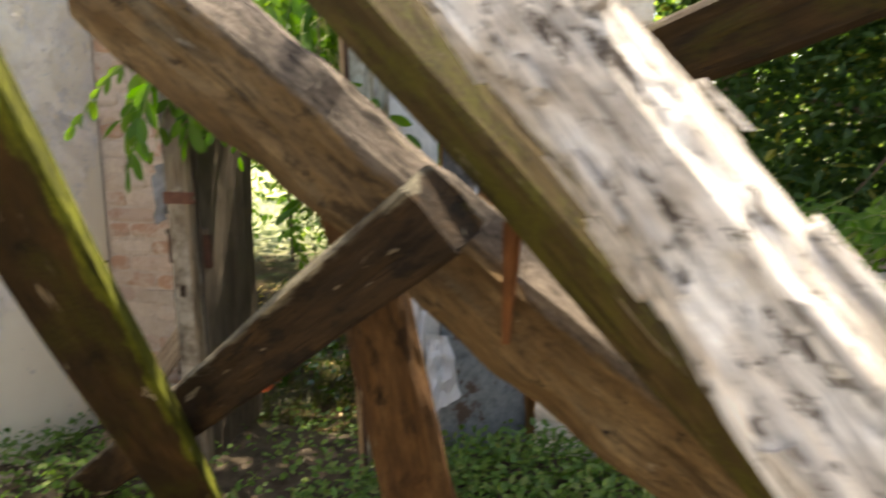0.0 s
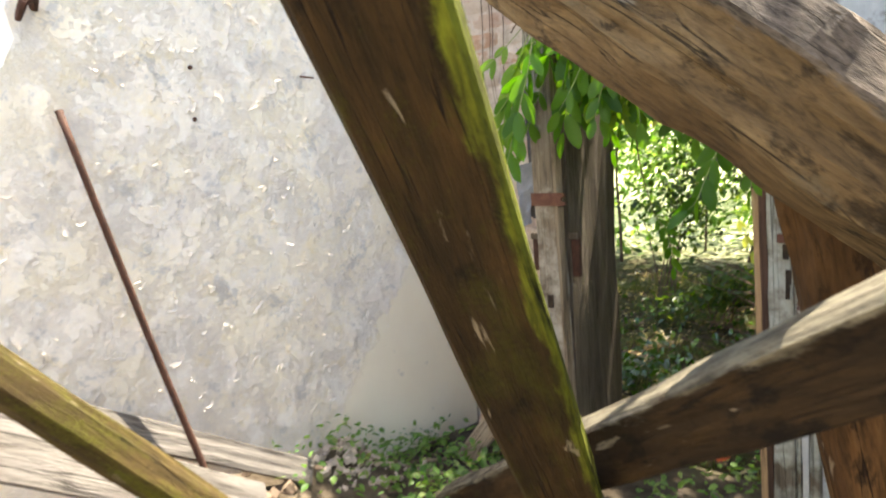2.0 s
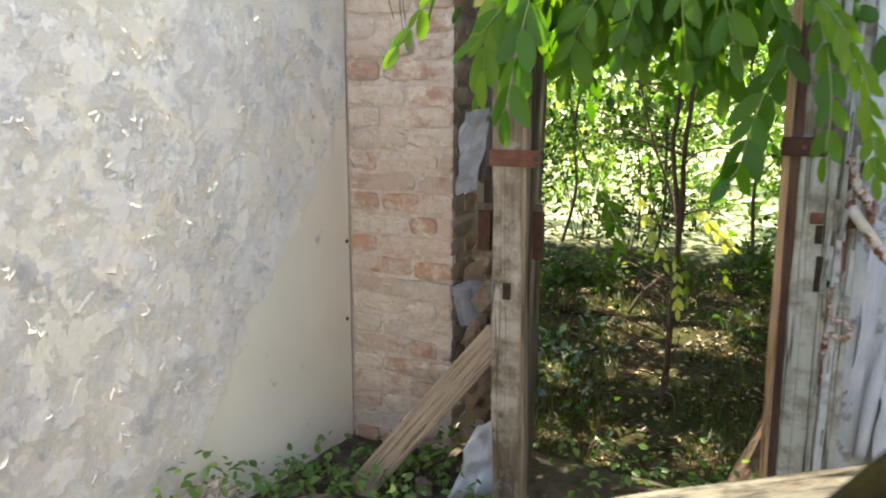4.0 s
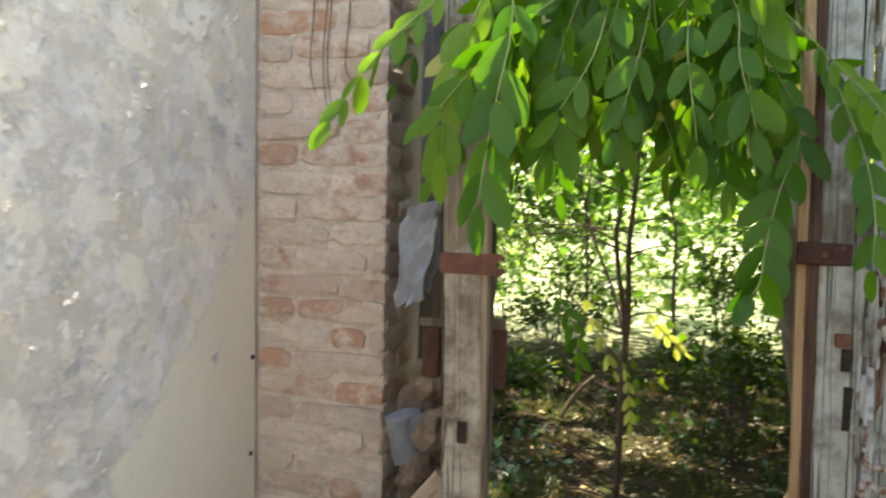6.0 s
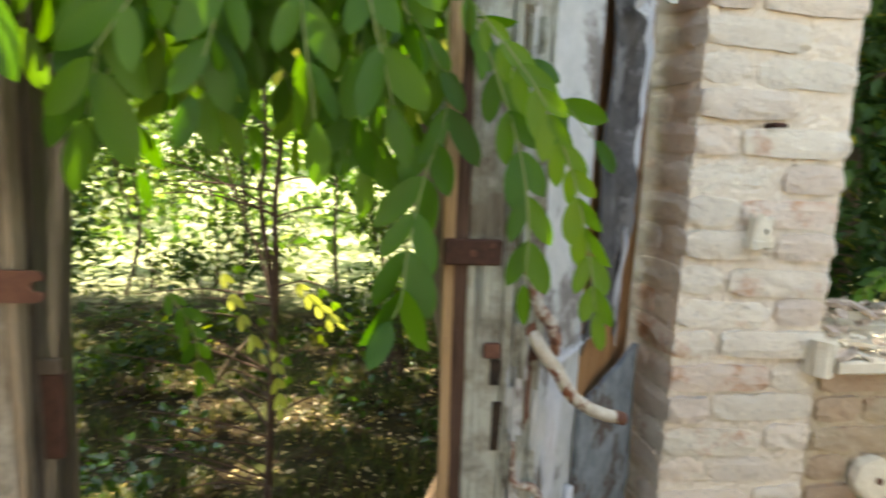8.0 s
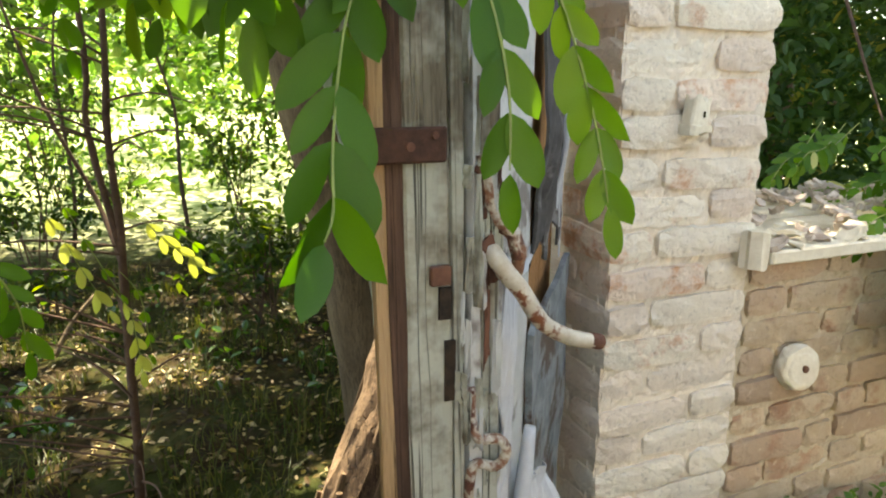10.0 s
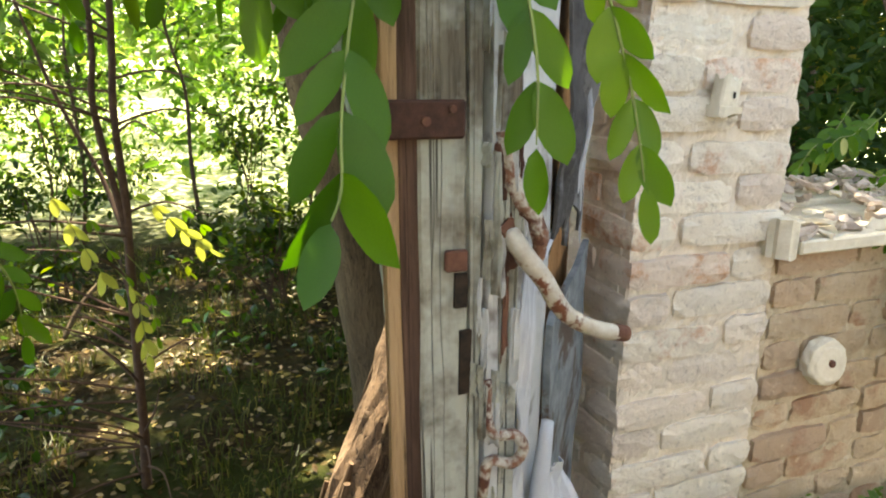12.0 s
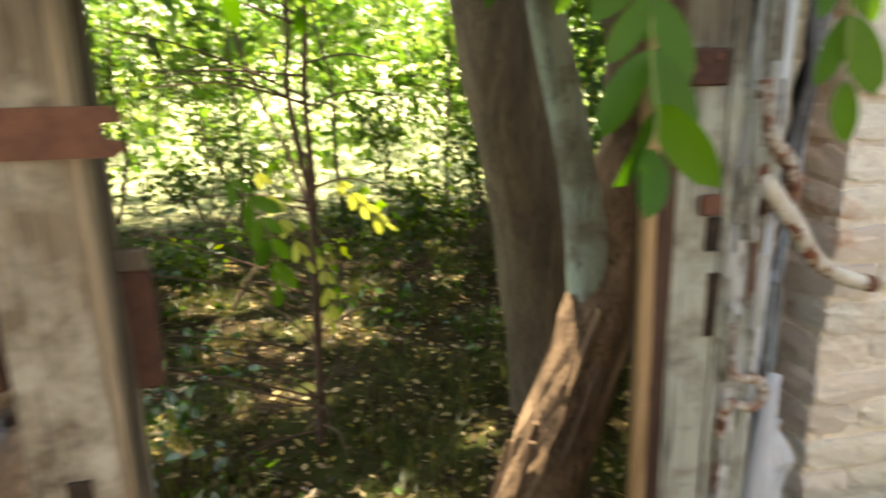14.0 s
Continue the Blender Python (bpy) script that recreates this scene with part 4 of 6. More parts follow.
part("handle_tip", bm_tube([(1.290, -0.4, 0.7165), (1.308, -0.4, 0.7115), (1.3125, -0.4, 0.7105)], [0.0112, 0.0112, 0.007], 12), M_RUST2, handle, "bare rusty tip", True)
for k, (x, z, r) in enumerate(((1.139, 0.905, 0.013), (1.146, 0.862, 0.017), (1.150, 0.818, 0.012), (1.130, 0.955, 0.008))):
    part("rust_patch", bm_tube([(x, -0.373, z), (x + 0.001, -0.3795, z + 0.001)], [r, r * 0.8], 9, rough=0.7, seed=k + 3), M_RUST2 if k % 2 else M_RUST, frame_r)
part("cobweb", bm_sheet([(1.20, -0.34, 0.782), (1.46, -0.02, 0.80), (1.45, -0.02, 0.812), (1.20, -0.335, 0.800)], 0.001, 14, 5, wave=0.01, seed=71, ragged=0.3), M_CABLE, frame_r, "dusty grey cobweb")
part("staple", bm_tube([(1.121, -0.374, 0.665), (1.122, -0.378, 0.62), (1.130, -0.384, 0.592), (1.158, -0.39, 0.588), (1.170, -0.392, 0.567), (1.156, -0.388, 0.546), (1.126, -0.38, 0.550), (1.121, -0.376, 0.50)],
     [0.0075] * 8, 10, rough=0.08), M_PIPE_RUST, frame_r, "bent rusty iron staple", True)

rng = np.random.default_rng(17)
for k in range(46):
    x, z = (1.126, 1.148, 1.168)[k % 3] + rng.normal(0, 0.006), rng.uniform(0.25, 1.45)
    L, w = rng.uniform(0.02, 0.11), rng.uniform(0.003, 0.010)
    x -= 0.022 * (z + 0.15)
    lift = rng.uniform(0.002, 0.016)
    part("paint_curl", bm_sheet([(x, -0.377, z), (x + w, -0.377 - lift, z), (x + w * 0.9, -0.377 - lift * rng.uniform(0.2, 1.4), z + L), (x, -0.377, z + L)], 0.0012, 4, 6, wave=0.004, seed=k + 60, ragged=0.16), M_FRAME if k % 4 else M_WHITEPAINT, frame_r)
for k, (x, z, L) in enumerate(((1.128, 0.90, 0.07), (1.138, 0.70, 0.10), (1.136, 0.80, 0.05), (1.117, 0.42, 0.10), (1.150, 0.93, 0.045))):
    part("rust_plate", bm_sheet([(x, -0.3785, z), (x + 0.008, -0.3785, z), (x + 0.006, -0.3785, z + L), (x, -0.3785, z + L)], 0.003, 5, 9, wave=0.003, seed=k + 5, ragged=0.4), M_RUST2 if k % 2 else M_RUST, frame_r)

lining = empty("door_lining", "broken splayed lining of the doorway with torn felt and flaking panels", "door lining")
part("panel", bm_sheet([(1.175, -0.335, -0.1), (1.30, -0.215, -0.1), (1.275, -0.215, 2.0), (1.135, -0.335, 2.0)], 0.016, wave=0.008, seed=41), M_WHITEPAINT, lining, "panel with peeling white over grey paint")
part("back_board", bm_sheet([(1.30, -0.19, -0.1), (1.59, 0.19, -0.1), (1.58, 0.19, 2.0), (1.29, -0.19, 2.0)], 0.02, wave=0.006, seed=42), M_BROWNWOOD, lining, "bare brown lining wood")
part("felt", bm_sheet([(1.305, -0.22, 0.84), (1.41, -0.115, 0.80), (1.43, -0.10, 1.42), (1.31, -0.225, 1.9)], 0.005, 18, 30, wave=0.035, seed=43, ragged=0.13), M_FELT, lining, "torn dark grey felt")
part("torn_edge", bm_sheet([(1.400, -0.135, 0.90), (1.414, -0.115, 0.88), (1.440, -0.095, 1.46), (1.424, -0.108, 1.46)], 0.003, 6, 40, wave=0.02, seed=49, ragged=0.45), M_PAPER, lining, "ragged pale torn edge")
part("felt_flap", bm_sheet([(1.33, -0.22, 1.455), (1.50, -0.05, 1.47), (1.49, -0.06, 1.9), (1.33, -0.2, 1.9)], 0.006, wave=0.03, seed=44, ragged=0.06), M_WHITEPAINT, lining, "hanging grey-white flap")
part("paper_scrap", bm_sheet([(1.335, -0.245, 1.415), (1.385, -0.20, 1.40), (1.375, -0.21, 1.46), (1.34, -0.24, 1.47)], 0.002, wave=0.012, seed=45, ragged=0.1), M_PAPER, lining)
part("low_board", bm_sheet([(1.288, -0.230, -0.1), (1.572, 0.078, -0.1), (1.565, 0.078, 0.70), (1.300, -0.230, 0.66)], 0.012, wave=0.010, seed=46, ragged=0.04), M_BLUEWOOD, lining, "broken board with blue-grey flaking paint")
part("paint_strip", bm_sheet([(1.19, -0.318, 0.30), (1.235, -0.285, 0.28), (1.235, -0.29, 0.80), (1.20, -0.318, 0.83)], 0.004, wave=0.015, seed=47, ragged=0.03), M_PAPER, lining, "strip of peeling white paint")
part("paper_roll", bm_tube([(1.235, -0.31, 0.22), (1.245, -0.31, 0.40), (1.262, -0.30, 0.54)], [0.013, 0.015, 0.010], 9, rough=0.3), M_PAPER, lining, "curled white paper", True)
part("torn_paper", bm_sheet([(1.27, -0.30, 0.12), (1.38, -0.22, 0.20), (1.33, -0.24, 0.43), (1.26, -0.29, 0.45)], 0.002, wave=0.03, seed=48, ragged=0.10), M_PAPER, lining, "torn hanging paper")

lining_l = empty("door_lining_left", "broken lining with hanging grey sheet and crumbling fill", "door lining")
part("back_board", bm_sheet([(0.04, 0.22, -0.1), (0.30, -0.30, -0.1), (0.30, -0.30, 2.0), (0.04, 0.22, 2.0)], 0.02, wave=0.012, seed=51), M_FRAME_DARK, lining_l, "dark rotten lining wood")
part("felt", bm_sheet([(0.225, -0.375, 0.86), (0.285, -0.40, 0.90), (0.285, -0.40, 1.9), (0.225, -0.36, 1.9)], 0.004, wave=0.02, seed=52, ragged=0.04), M_FELT, lining_l, "dark grey felt")
part("hanging_sheet", bm_sheet([(0.165, -0.36, 0.825), (0.235, -0.40, 0.85), (0.275, -0.41, 1.075), (0.185, -0.38, 1.05)], 0.003, wave=0.025, seed=53, ragged=0.06), M_GREYPAPER, lining_l, "torn pale grey paper sheet")
for k, (x, y, z, r) in enumerate(((0.17, -0.13, 0.60, 0.05), (0.21, -0.22, 0.50, 0.045), (0.13, 0.02, 0.50, 0.06), (0.19, -0.16, 0.36, 0.06), (0.12, 0.02, 0.30, 0.08), (0.19, -0.16, 0.15, 0.09))):
    bm = bmesh.new()
    bmesh.ops.create_icosphere(bm, subdivisions=3, radius=r)
    for v in bm.verts:
        v.co *= 1 + 0.75 * noise.noise(v.co * 17 + Vector((k * 5, 0, 0))) + 0.3 * noise.noise(v.co * 50)
        v.co += Vector((x, y, z))
    part("rubble_fill", bm, M_FILL, lining_l, "crumbling mortar fill" if k == 0 else "")
bm = bm_timber(0.13, 0.10, 0.05, rough=0.012, rings=8, seed=77, round_=0.4)
part("plaster_chunk", bm, M_GREYPAPER, lining_l, "chunk of pale grey plaster").matrix_world = pose(0.13, -0.12, 0.38, 8, -10, 30)
timber("leaning_plank", (0.30, -0.36, 0.43), (-0.16, -0.40, -0.16), 0.085, 0.026, M_LEAN, "pale weathered plank leaning from the door frame to the ground", "plank", face=(0.9, -2.4, 1.3), seed=12, rough=0.003)
bag = tagged(link("plastic_bag", bm_sheet([(0.15, -0.36, -0.14), (0.30, -0.36, -0.13), (0.30, -0.33, 0.16), (0.21, -0.33, 0.10)], 0.004, 16, 16, wave=0.07, seed=55, ragged=0.12), M_PAPER, smooth=True), "crumpled whitish plastic bag at the foot of the frame", "plastic bag")

# ---- window sill and fittings ----
sill = empty("window_sill", "weathered sill covered in flakes of plaster", "window sill", kind="structure")
part("slab", bm_box((2.035, -0.045, SILL_Z), (3.5, 0.40, SILL_Z + 0.032), 0.004), M_STONE, sill)
part("end_block", bm_timber(0.085, 0.062, 0.10, rough=0.012, rings=8, seed=61, round_=0.6, gouge=0.02), M_STONE, sill).matrix_world = Matrix.Translation((1.998, -0.005, SILL_Z - 0.005))
part("back_lip", bm_box((2.03, 0.24, SILL_Z + 0.03), (3.5, 0.40, SILL_Z + 0.05), 0.004), M_STONE, sill)
rng = np.random.default_rng(5)
for k in range(190):
    s = rng.uniform(0.012, 0.045) if k % 7 else rng.uniform(0.05, 0.10)
    ob = part("plaster_flake", bm_timber(rng.uniform(0.004, 0.012), s, s * rng.uniform(0.35, 0.8), rough=0.004, rings=3, seed=k, round_=0.4), M_DEBRIS if k % 6 else M_STONE, sill)
    x, y = rng.uniform(2.06, 3.0), rng.uniform(-0.03, 0.36)
    hgt = 0.075 * math.exp(-((y - 0.2) / 0.17) ** 2) * rng.uniform(0.2, 1)
    ob.matrix_world = pose(x, y, SILL_Z + 0.033 + (0.018 if y > 0.24 else 0) + hgt, rng.uniform(-25, 25), rng.uniform(-25, 25), rng.uniform(0, 360))
insul = empty("electric_bracket", "small cream porcelain bracket on the brick pier", "bracket")
part("block", bm_timber(0.066, 0.054, 0.036, rough=0.003, rings=8, seed=62, round_=0.25, splinter=0.01), M_STONE, insul).matrix_world = pose(1.792, -0.018, 0.962, 0, 6, 4)
part("collar", bm_timber(0.016, 0.056, 0.042, rough=0.004, rings=3, seed=63, round_=0.3), M_STONE, insul).matrix_world = pose(1.793, -0.019, 0.957, 0, 6, 4)
# Slot drawn as a black sliver in place of real shade.
part("slot", bm_box((1.798, -0.0385, 0.990), (1.801, -0.0355, 1.002)), M_HOLE_SHADE, insul)
ros = empty("round_boss", "round cream plaster boss with a rusty centre on the brick wall", "boss")
bm = bm_tube([(2.208, 0.005, 0.365), (2.207, -0.022, 0.365), (2.206, -0.032, 0.366)], [0.062, 0.058, 0.040], 22, rough=0.12)
part("disc", bm, M_STONE, ros)
part("rust_core", bm_tube([(2.209, -0.03, 0.368), (2.209, -0.037, 0.368)], [0.011, 0.008], 10, rough=0.2), M_RUST2, ros)
part("nail", bm_tube([(1.80, 0.01, 1.235), (1.80, -0.02, 1.237), (1.825, -0.025, 1.237)], [0.006, 0.006, 0.005], 8), M_RUST, insul)

# nails and flakes on the plaster wall
for y, z, dy in ((-0.85, 1.435, 0.03), (-0.03, 0.29, 0.0), (-0.02, 0.585, 0.0), (-1.274, 1.457, 0.0), (-1.281, 1.295, 0.0)):
    nail = link("wall_nail", bm_tube([(NX0 + 0.001, y, z), (NX0 + (0.04 if dy else 0.006), y + dy, z - dy * 0.3)], [0.008 if not dy else 0.003, 0.007 if not dy else 0.003], 8), M_RUST)
    tagged(nail, "rusty nail in the flaking wall", "nail", group="nails in the wall")
hook = link("iron_hook", bm_tube([(NX0 - 0.01, -1.70, 1.60), (NX0 + 0.05, -1.72, 1.62), (NX0 + 0.07, -1.75, 1.60), (NX0 + 0.04, -1.76, 1.56)], [0.012, 0.014, 0.012, 0.008], 8, rough=0.3), M_RUST)
tagged(hook, "rusty hook at the broken wall edge", "hook")
rng = np.random.default_rng(11)
flakes_v, flakes_f = [], []
for k in range(260):
    y, z = -rng.uniform(0.05, 2.0), rng.uniform(-0.05, 1.75)
    if z < 1.04 + 1.08 * y + 0.03 or (y < -1.6 and z > 1.25):
        continue
    s = rng.uniform(0.005, 0.015) * (1.8 if k % 11 == 0 else 1)
    a = rng.uniform(0, 6.28)
    base = len(flakes_v)
    n = 11
    for layer in (0.0, 0.0018):
        for i in range(n):
            t = 2 * math.pi * i / n
            r = s * (0.7 + 0.9 * noise.noise(Vector((k * 3.1, i * 2.7, 0.5))))
            u, v = r * math.cos(t), r * 0.6 * math.sin(t)
            lift = max(0.0, (v / s + 0.25)) ** 1.3 * s * 0.22
            flakes_v.append((NX0 + 0.0015 + layer + lift, y + u * math.cos(a) - v * math.sin(a), z + u * math.sin(a) + v * math.cos(a)))
    flakes_f.append(list(range(base + n, base + 2 * n)))
    flakes_f.append(list(range(base, base + n))[::-1])
    for i in range(n):
        j = (i + 1) % n
        flakes_f.append((base + i, base + j, base + n + j, base + n + i))
for k in range(300):
    y, z = -rng.uniform(0.05, 2.0), rng.uniform(-0.02, 1.72)
    if z < 1.04 + 1.08 * y + 0.05 or (y < -1.55 and z > 1.22):
        continue
    R, a0, span = rng.uniform(0.010, 0.05), rng.normal(-1.6, 1.5), rng.uniform(0.7, 2.2)
    w, lift, n = R * rng.uniform(0.08, 0.22), rng.uniform(0.001, 0.005), 10
    base = len(flakes_v)
    for layer in (0.0, 0.0012):
        for i in range(n):
            t = a0 + span * (i / (n - 1) - 0.5)
            taper = math.sin(math.pi * i / (n - 1)) ** 0.6
            wob = 1 + 0.6 * noise.noise(Vector((k * 2.3, i * 0.75, 1.5)))
            for r, out in ((R * wob, 0.0), ((R + w * taper) * wob, lift * taper)):
                flakes_v.append((NX0 + 0.001 + layer + out, y + r * math.cos(t), z + r * math.sin(t)))
    for i in range(n - 1):
        a = base + 2 * i
        b = a + 2 * n
        flakes_f += [(a, a + 2, a + 3, a + 1), (b, b + 1, b + 3, b + 2), (a + 1, a + 3, b + 3, b + 1)]
mesh_stuff("paint_flakes", flakes_v, flakes_f, M_FLAKE, "curling flakes of limewash on the wall", "paint flakes", parent=wall_west)
wall_west.children[0]["kind"] = "stuff"


# ---- hanging robinia ----
def leaflet_mesh(name, material, seed):
    bm = bmesh.new()
    n = 7
    rows = []
    for i in range(n + 1):
        t = i / n
        w = 0.205 * max(0.0, math.sin(math.pi * t ** 1.05)) ** 0.58
        z = -0.07 * t * t + 0.02 * noise.noise(Vector((t * 3, seed, 0)))
        rows.append([bm.verts.new((sx * w, t, z + abs(sx) * (0.05 + 0.025 * noise.noise(Vector((sx, t * 4, seed)))))) for sx in ((-1, 0, 1) if 0 < i < n else (0,))])
    for a, b in zip(rows, rows[1:]):
        if len(a) == 1:
            bm.faces.new((a[0], b[1], b[0])), bm.faces.new((a[0], b[2], b[1]))
        elif len(b) == 1:
            bm.faces.new((a[0], a[1], b[0])), bm.faces.new((a[1], a[2], b[0]))
        else:
            bm.faces.new((a[0], a[1], b[1], b[0])), bm.faces.new((a[1], a[2], b[2], b[1]))
    me = bpy.data.meshes.new(name)
    bm.normal_update()
    bm.to_mesh(me)
    bm.free()
    me.materials.append(material)
    for p in me.polygons:
        p.use_smooth = True
    return me


LEAFLET = {k: [leaflet_mesh("leaflet", m, s) for s in (1, 2, 3)] for k, m in (("green", M_LEAF), ("young", M_LEAF_YOUNG), ("yellow", M_LEAF_YELLOW))}


def along(pts, f):
    """Point and tangent at fraction f of a polyline."""
    pts = [Vector(p) for p in pts]
    seg = [(b - a).length for a, b in zip(pts, pts[1:])]
    s = f * sum(seg)
    for a, b, l in zip(pts, pts[1:], seg):
        if s <= l + 1e-9:
            return a + (b - a) * (s / l), (b - a).normalized()
        s -= l
    return pts[-1], (pts[-1] - pts[-2]).normalized()


def frond(branch, pts, pairs, size, kind, rng, face=(0, -1, 0), open_=0.75, start=0.15, yellow=0.0, wild=0.42):
    """One pinnate leaf: a stalk with opposite leaflets and one at the tip."""
    stalk = part("stalk", bm_tube(pts, [0.0016] * (len(pts) - 1) + [0.0008], 5), M_STALK, branch)
    face = Vector(face)
    for i in range(pairs * 2 + 1):
        tip = i == pairs * 2
        f = 1.0 if tip else start + (1 - start) * (i // 2 + 0.3) / (pairs + 0.2)
        p, d = along(pts, f)
        nrm = (face + Vector(rng.normal(0, wild, 3))).normalized()
        s = d.cross(nrm).normalized() * (1 if i % 2 else -1)
        way = d if tip else (d * rng.uniform(0.85, 1.2) + s * open_ * rng.uniform(0.8, 1.15) + Vector((0, 0, -0.42)))
        way = (way - nrm * rng.uniform(-0.1, 0.25)).normalized()
        xax = way.cross(nrm).normalized()
        zax = xax.cross(way)
        L = size * rng.uniform(0.82, 1.12) * (1.05 if 0.3 < f < 0.9 else 0.9)
        tone = "yellow" if rng.uniform() < yellow else kind
        ob = new("leaflet", LEAFLET[tone][int(rng.integers(3))])
        ob.parent = stalk
        rot = Matrix((xax, way, zax)).transposed().to_4x4()
        ob.matrix_basis = Matrix.Translation(p + way * 0.003) @ rot @ Matrix.Diagonal((L * rng.uniform(0.85, 1.1), L, L, 1))
    return stalk


rng = np.random.default_rng(3)
branch_a = empty("robinia_branch", "robinia branch with large green leaflets hanging across the doorway", "branch", group="hanging branches")
part("twig", bm_tube([(0.75, 0.65, 2.35), (0.60, 0.10, 2.05), (0.46, -0.45, 1.72), (0.36, -0.62, 1.48)], [0.011, 0.008, 0.005, 0.002], 7), M_TWIG, branch_a, smooth=True)
frond(branch_a, [(0.37, -0.57, 1.50), (0.322, -0.614, 1.435), (0.271, -0.672, 1.367), (0.214, -0.687, 1.295), (0.171, -0.725, 1.212)], 6, 0.066, "young", rng, open_=0.6, face=(0.2, -1, 0.3))
frond(branch_a, [(0.47, -0.66, 1.48), (0.482, -0.713, 1.356), (0.470, -0.753, 1.244), (0.462, -0.795, 1.139), (0.460, -0.82, 1.075)], 6, 0.092, "green", rng, face=(0.15, -1, 0.1))
frond(branch_a, [(0.44, -0.60, 1.50), (0.40, -0.66, 1.38), (0.37, -0.68, 1.27), (0.365, -0.70, 1.16)], 5, 0.098, "young", rng, open_=0.45)
frond(branch_a, [(0.52, -0.55, 1.52), (0.55, -0.60, 1.40), (0.555, -0.62, 1.28), (0.54, -0.63, 1.17)], 5, 0.100, "green", rng)
branch_b = empty("robinia_branch", "robinia branch with drooping dark and yellow-green leaves by the frame", "branch", group="hanging branches")
part("twig", bm_tube([(0.75, 0.65, 2.35), (0.82, 0.10, 2.05), (0.90, -0.32, 1.68), (0.95, -0.46, 1.42)], [0.011, 0.008, 0.005, 0.002], 7), M_TWIG, branch_b, smooth=True)
frond(branch_b, [(0.975, -0.36, 1.36), (0.974, -0.403, 1.209), (0.938, -0.449, 1.109), (0.911, -0.502, 1.008), (0.900, -0.54, 0.950), (0.885, -0.565, 0.928)], 7, 0.094, "green", rng, face=(-0.25, -1, 0.1))
frond(branch_b, [(0.92, -0.46, 1.43), (1.00, -0.50, 1.33), (1.070, -0.55, 1.23), (1.115, -0.57, 1.13), (1.135, -0.60, 1.03), (1.145, -0.615, 0.955)], 12, 0.060, "young", rng, open_=0.55, face=(-0.4, -1, 0.1))
frond(branch_b, [(0.97, -0.44, 1.40), (1.03, -0.47, 1.26), (1.055, -0.53, 1.15), (1.062, -0.565, 1.06), (1.058, -0.58, 0.985)], 6, 0.076, "green", rng, open_=0.5, face=(-0.3, -1, 0.1))
frond(branch_b, [(0.93, -0.42, 1.42), (0.88, -0.40, 1.33), (0.86, -0.40, 1.23), (0.855, -0.42, 1.13)], 5, 0.094, "green", rng)
branch_c = empty("robinia_branch", "robinia branch with layered leaves and some yellow leaflets", "branch", group="hanging branches")
part("twig", bm_tube([(0.75, 0.65, 2.35), (0.70, 0.20, 2.10), (0.68, -0.20, 1.80), (0.66, -0.50, 1.55)], [0.011, 0.008, 0.005, 0.002], 7), M_TWIG, branch_c, smooth=True)
branch_d = empty("robinia_branch", "robinia branch with leaves behind the door frame head", "branch", group="hanging branches")
part("twig", bm_tube([(0.75, 0.65, 2.35), (0.9, 0.5, 2.05), (0.8, 0.25, 1.75), (0.55, 0.1, 1.55)], [0.011, 0.008, 0.005, 0.002], 7), M_TWIG, branch_d, smooth=True)
for x, y, z, dx in ((0.68, -0.62, 1.20, -0.03), (0.76, -0.60, 1.18, 0.02), (0.84, -0.60, 1.20, 0.03), (0.61, -0.66, 1.23, -0.05)):
    frond(branch_c, [(0.67, -0.46, 1.58), (x - dx * 0.5, y + 0.06, 1.44), (x, y, 1.32), (x + dx, y - 0.02, z)], 5, 0.078, "green", rng, open_=0.75, face=(-0.1, -1, 0.15), wild=0.5)
for k in range(150):
    br, lo, hi = ((branch_c, (0.42, -0.60, 1.42), (0.91, -0.15, 1.72)), (branch_d, (0.25, -0.1, 1.40), (1.15, 0.75, 1.95)))[k % 2]
    p = Vector(rng.uniform(lo, hi))
    L = rng.uniform(0.22, 0.36)
    drift = Vector((rng.normal(0, 0.13), rng.normal(-0.03, 0.06), rng.uniform(0, 0.08)))
    top = p + Vector((-drift.x * 0.4, 0.1, 0.05))
    frond(br, [top, p, p + drift * 0.6 + Vector((0, 0, -L * 0.5)), p + drift + Vector((0, 0, -L))], int(rng.integers(4, 7)), rng.uniform(0.066, 0.092), "green" if k % 5 else "young", rng, open_=rng.uniform(0.6, 1.1), yellow=0.09 if k % 2 else 0.03, wild=0.6)

branch_e = empty("robinia_branch", "low robinia shoot with dark green leaflets outside the doorway", "branch", group="hanging branches")
part("twig", bm_tube([(0.30, 0.30, 1.25), (0.36, 0.22, 1.02), (0.46, 0.13, 0.82)], [0.004, 0.003, 0.0015], 6), M_TWIG, branch_e, smooth=True)
frond(branch_e, [(0.44, 0.14, 0.84), (0.50, 0.12, 0.77), (0.535, 0.11, 0.70), (0.54, 0.11, 0.62)], 5, 0.060, "green", rng, open_=0.8, face=(-0.2, -1, 0.3))
tendrils = empty("dry_tendril", "thin dry creeper stems hanging against the brick wall", "creeper")
for x0 in (-0.185, -0.172, -0.225, -0.115):
    part("stem", bm_tube([(x0, -0.012, 2.0), (x0 + 0.006, -0.016, 1.65), (x0 - 0.008, -0.015, 1.45), (x0 + 0.012, -0.014, 1.27 + 2 * abs(x0 + 0.18))], [0.0022, 0.002, 0.0016, 0.001], 5), M_TWIG, tendrils)

# ---- woodland behind the doorway ----


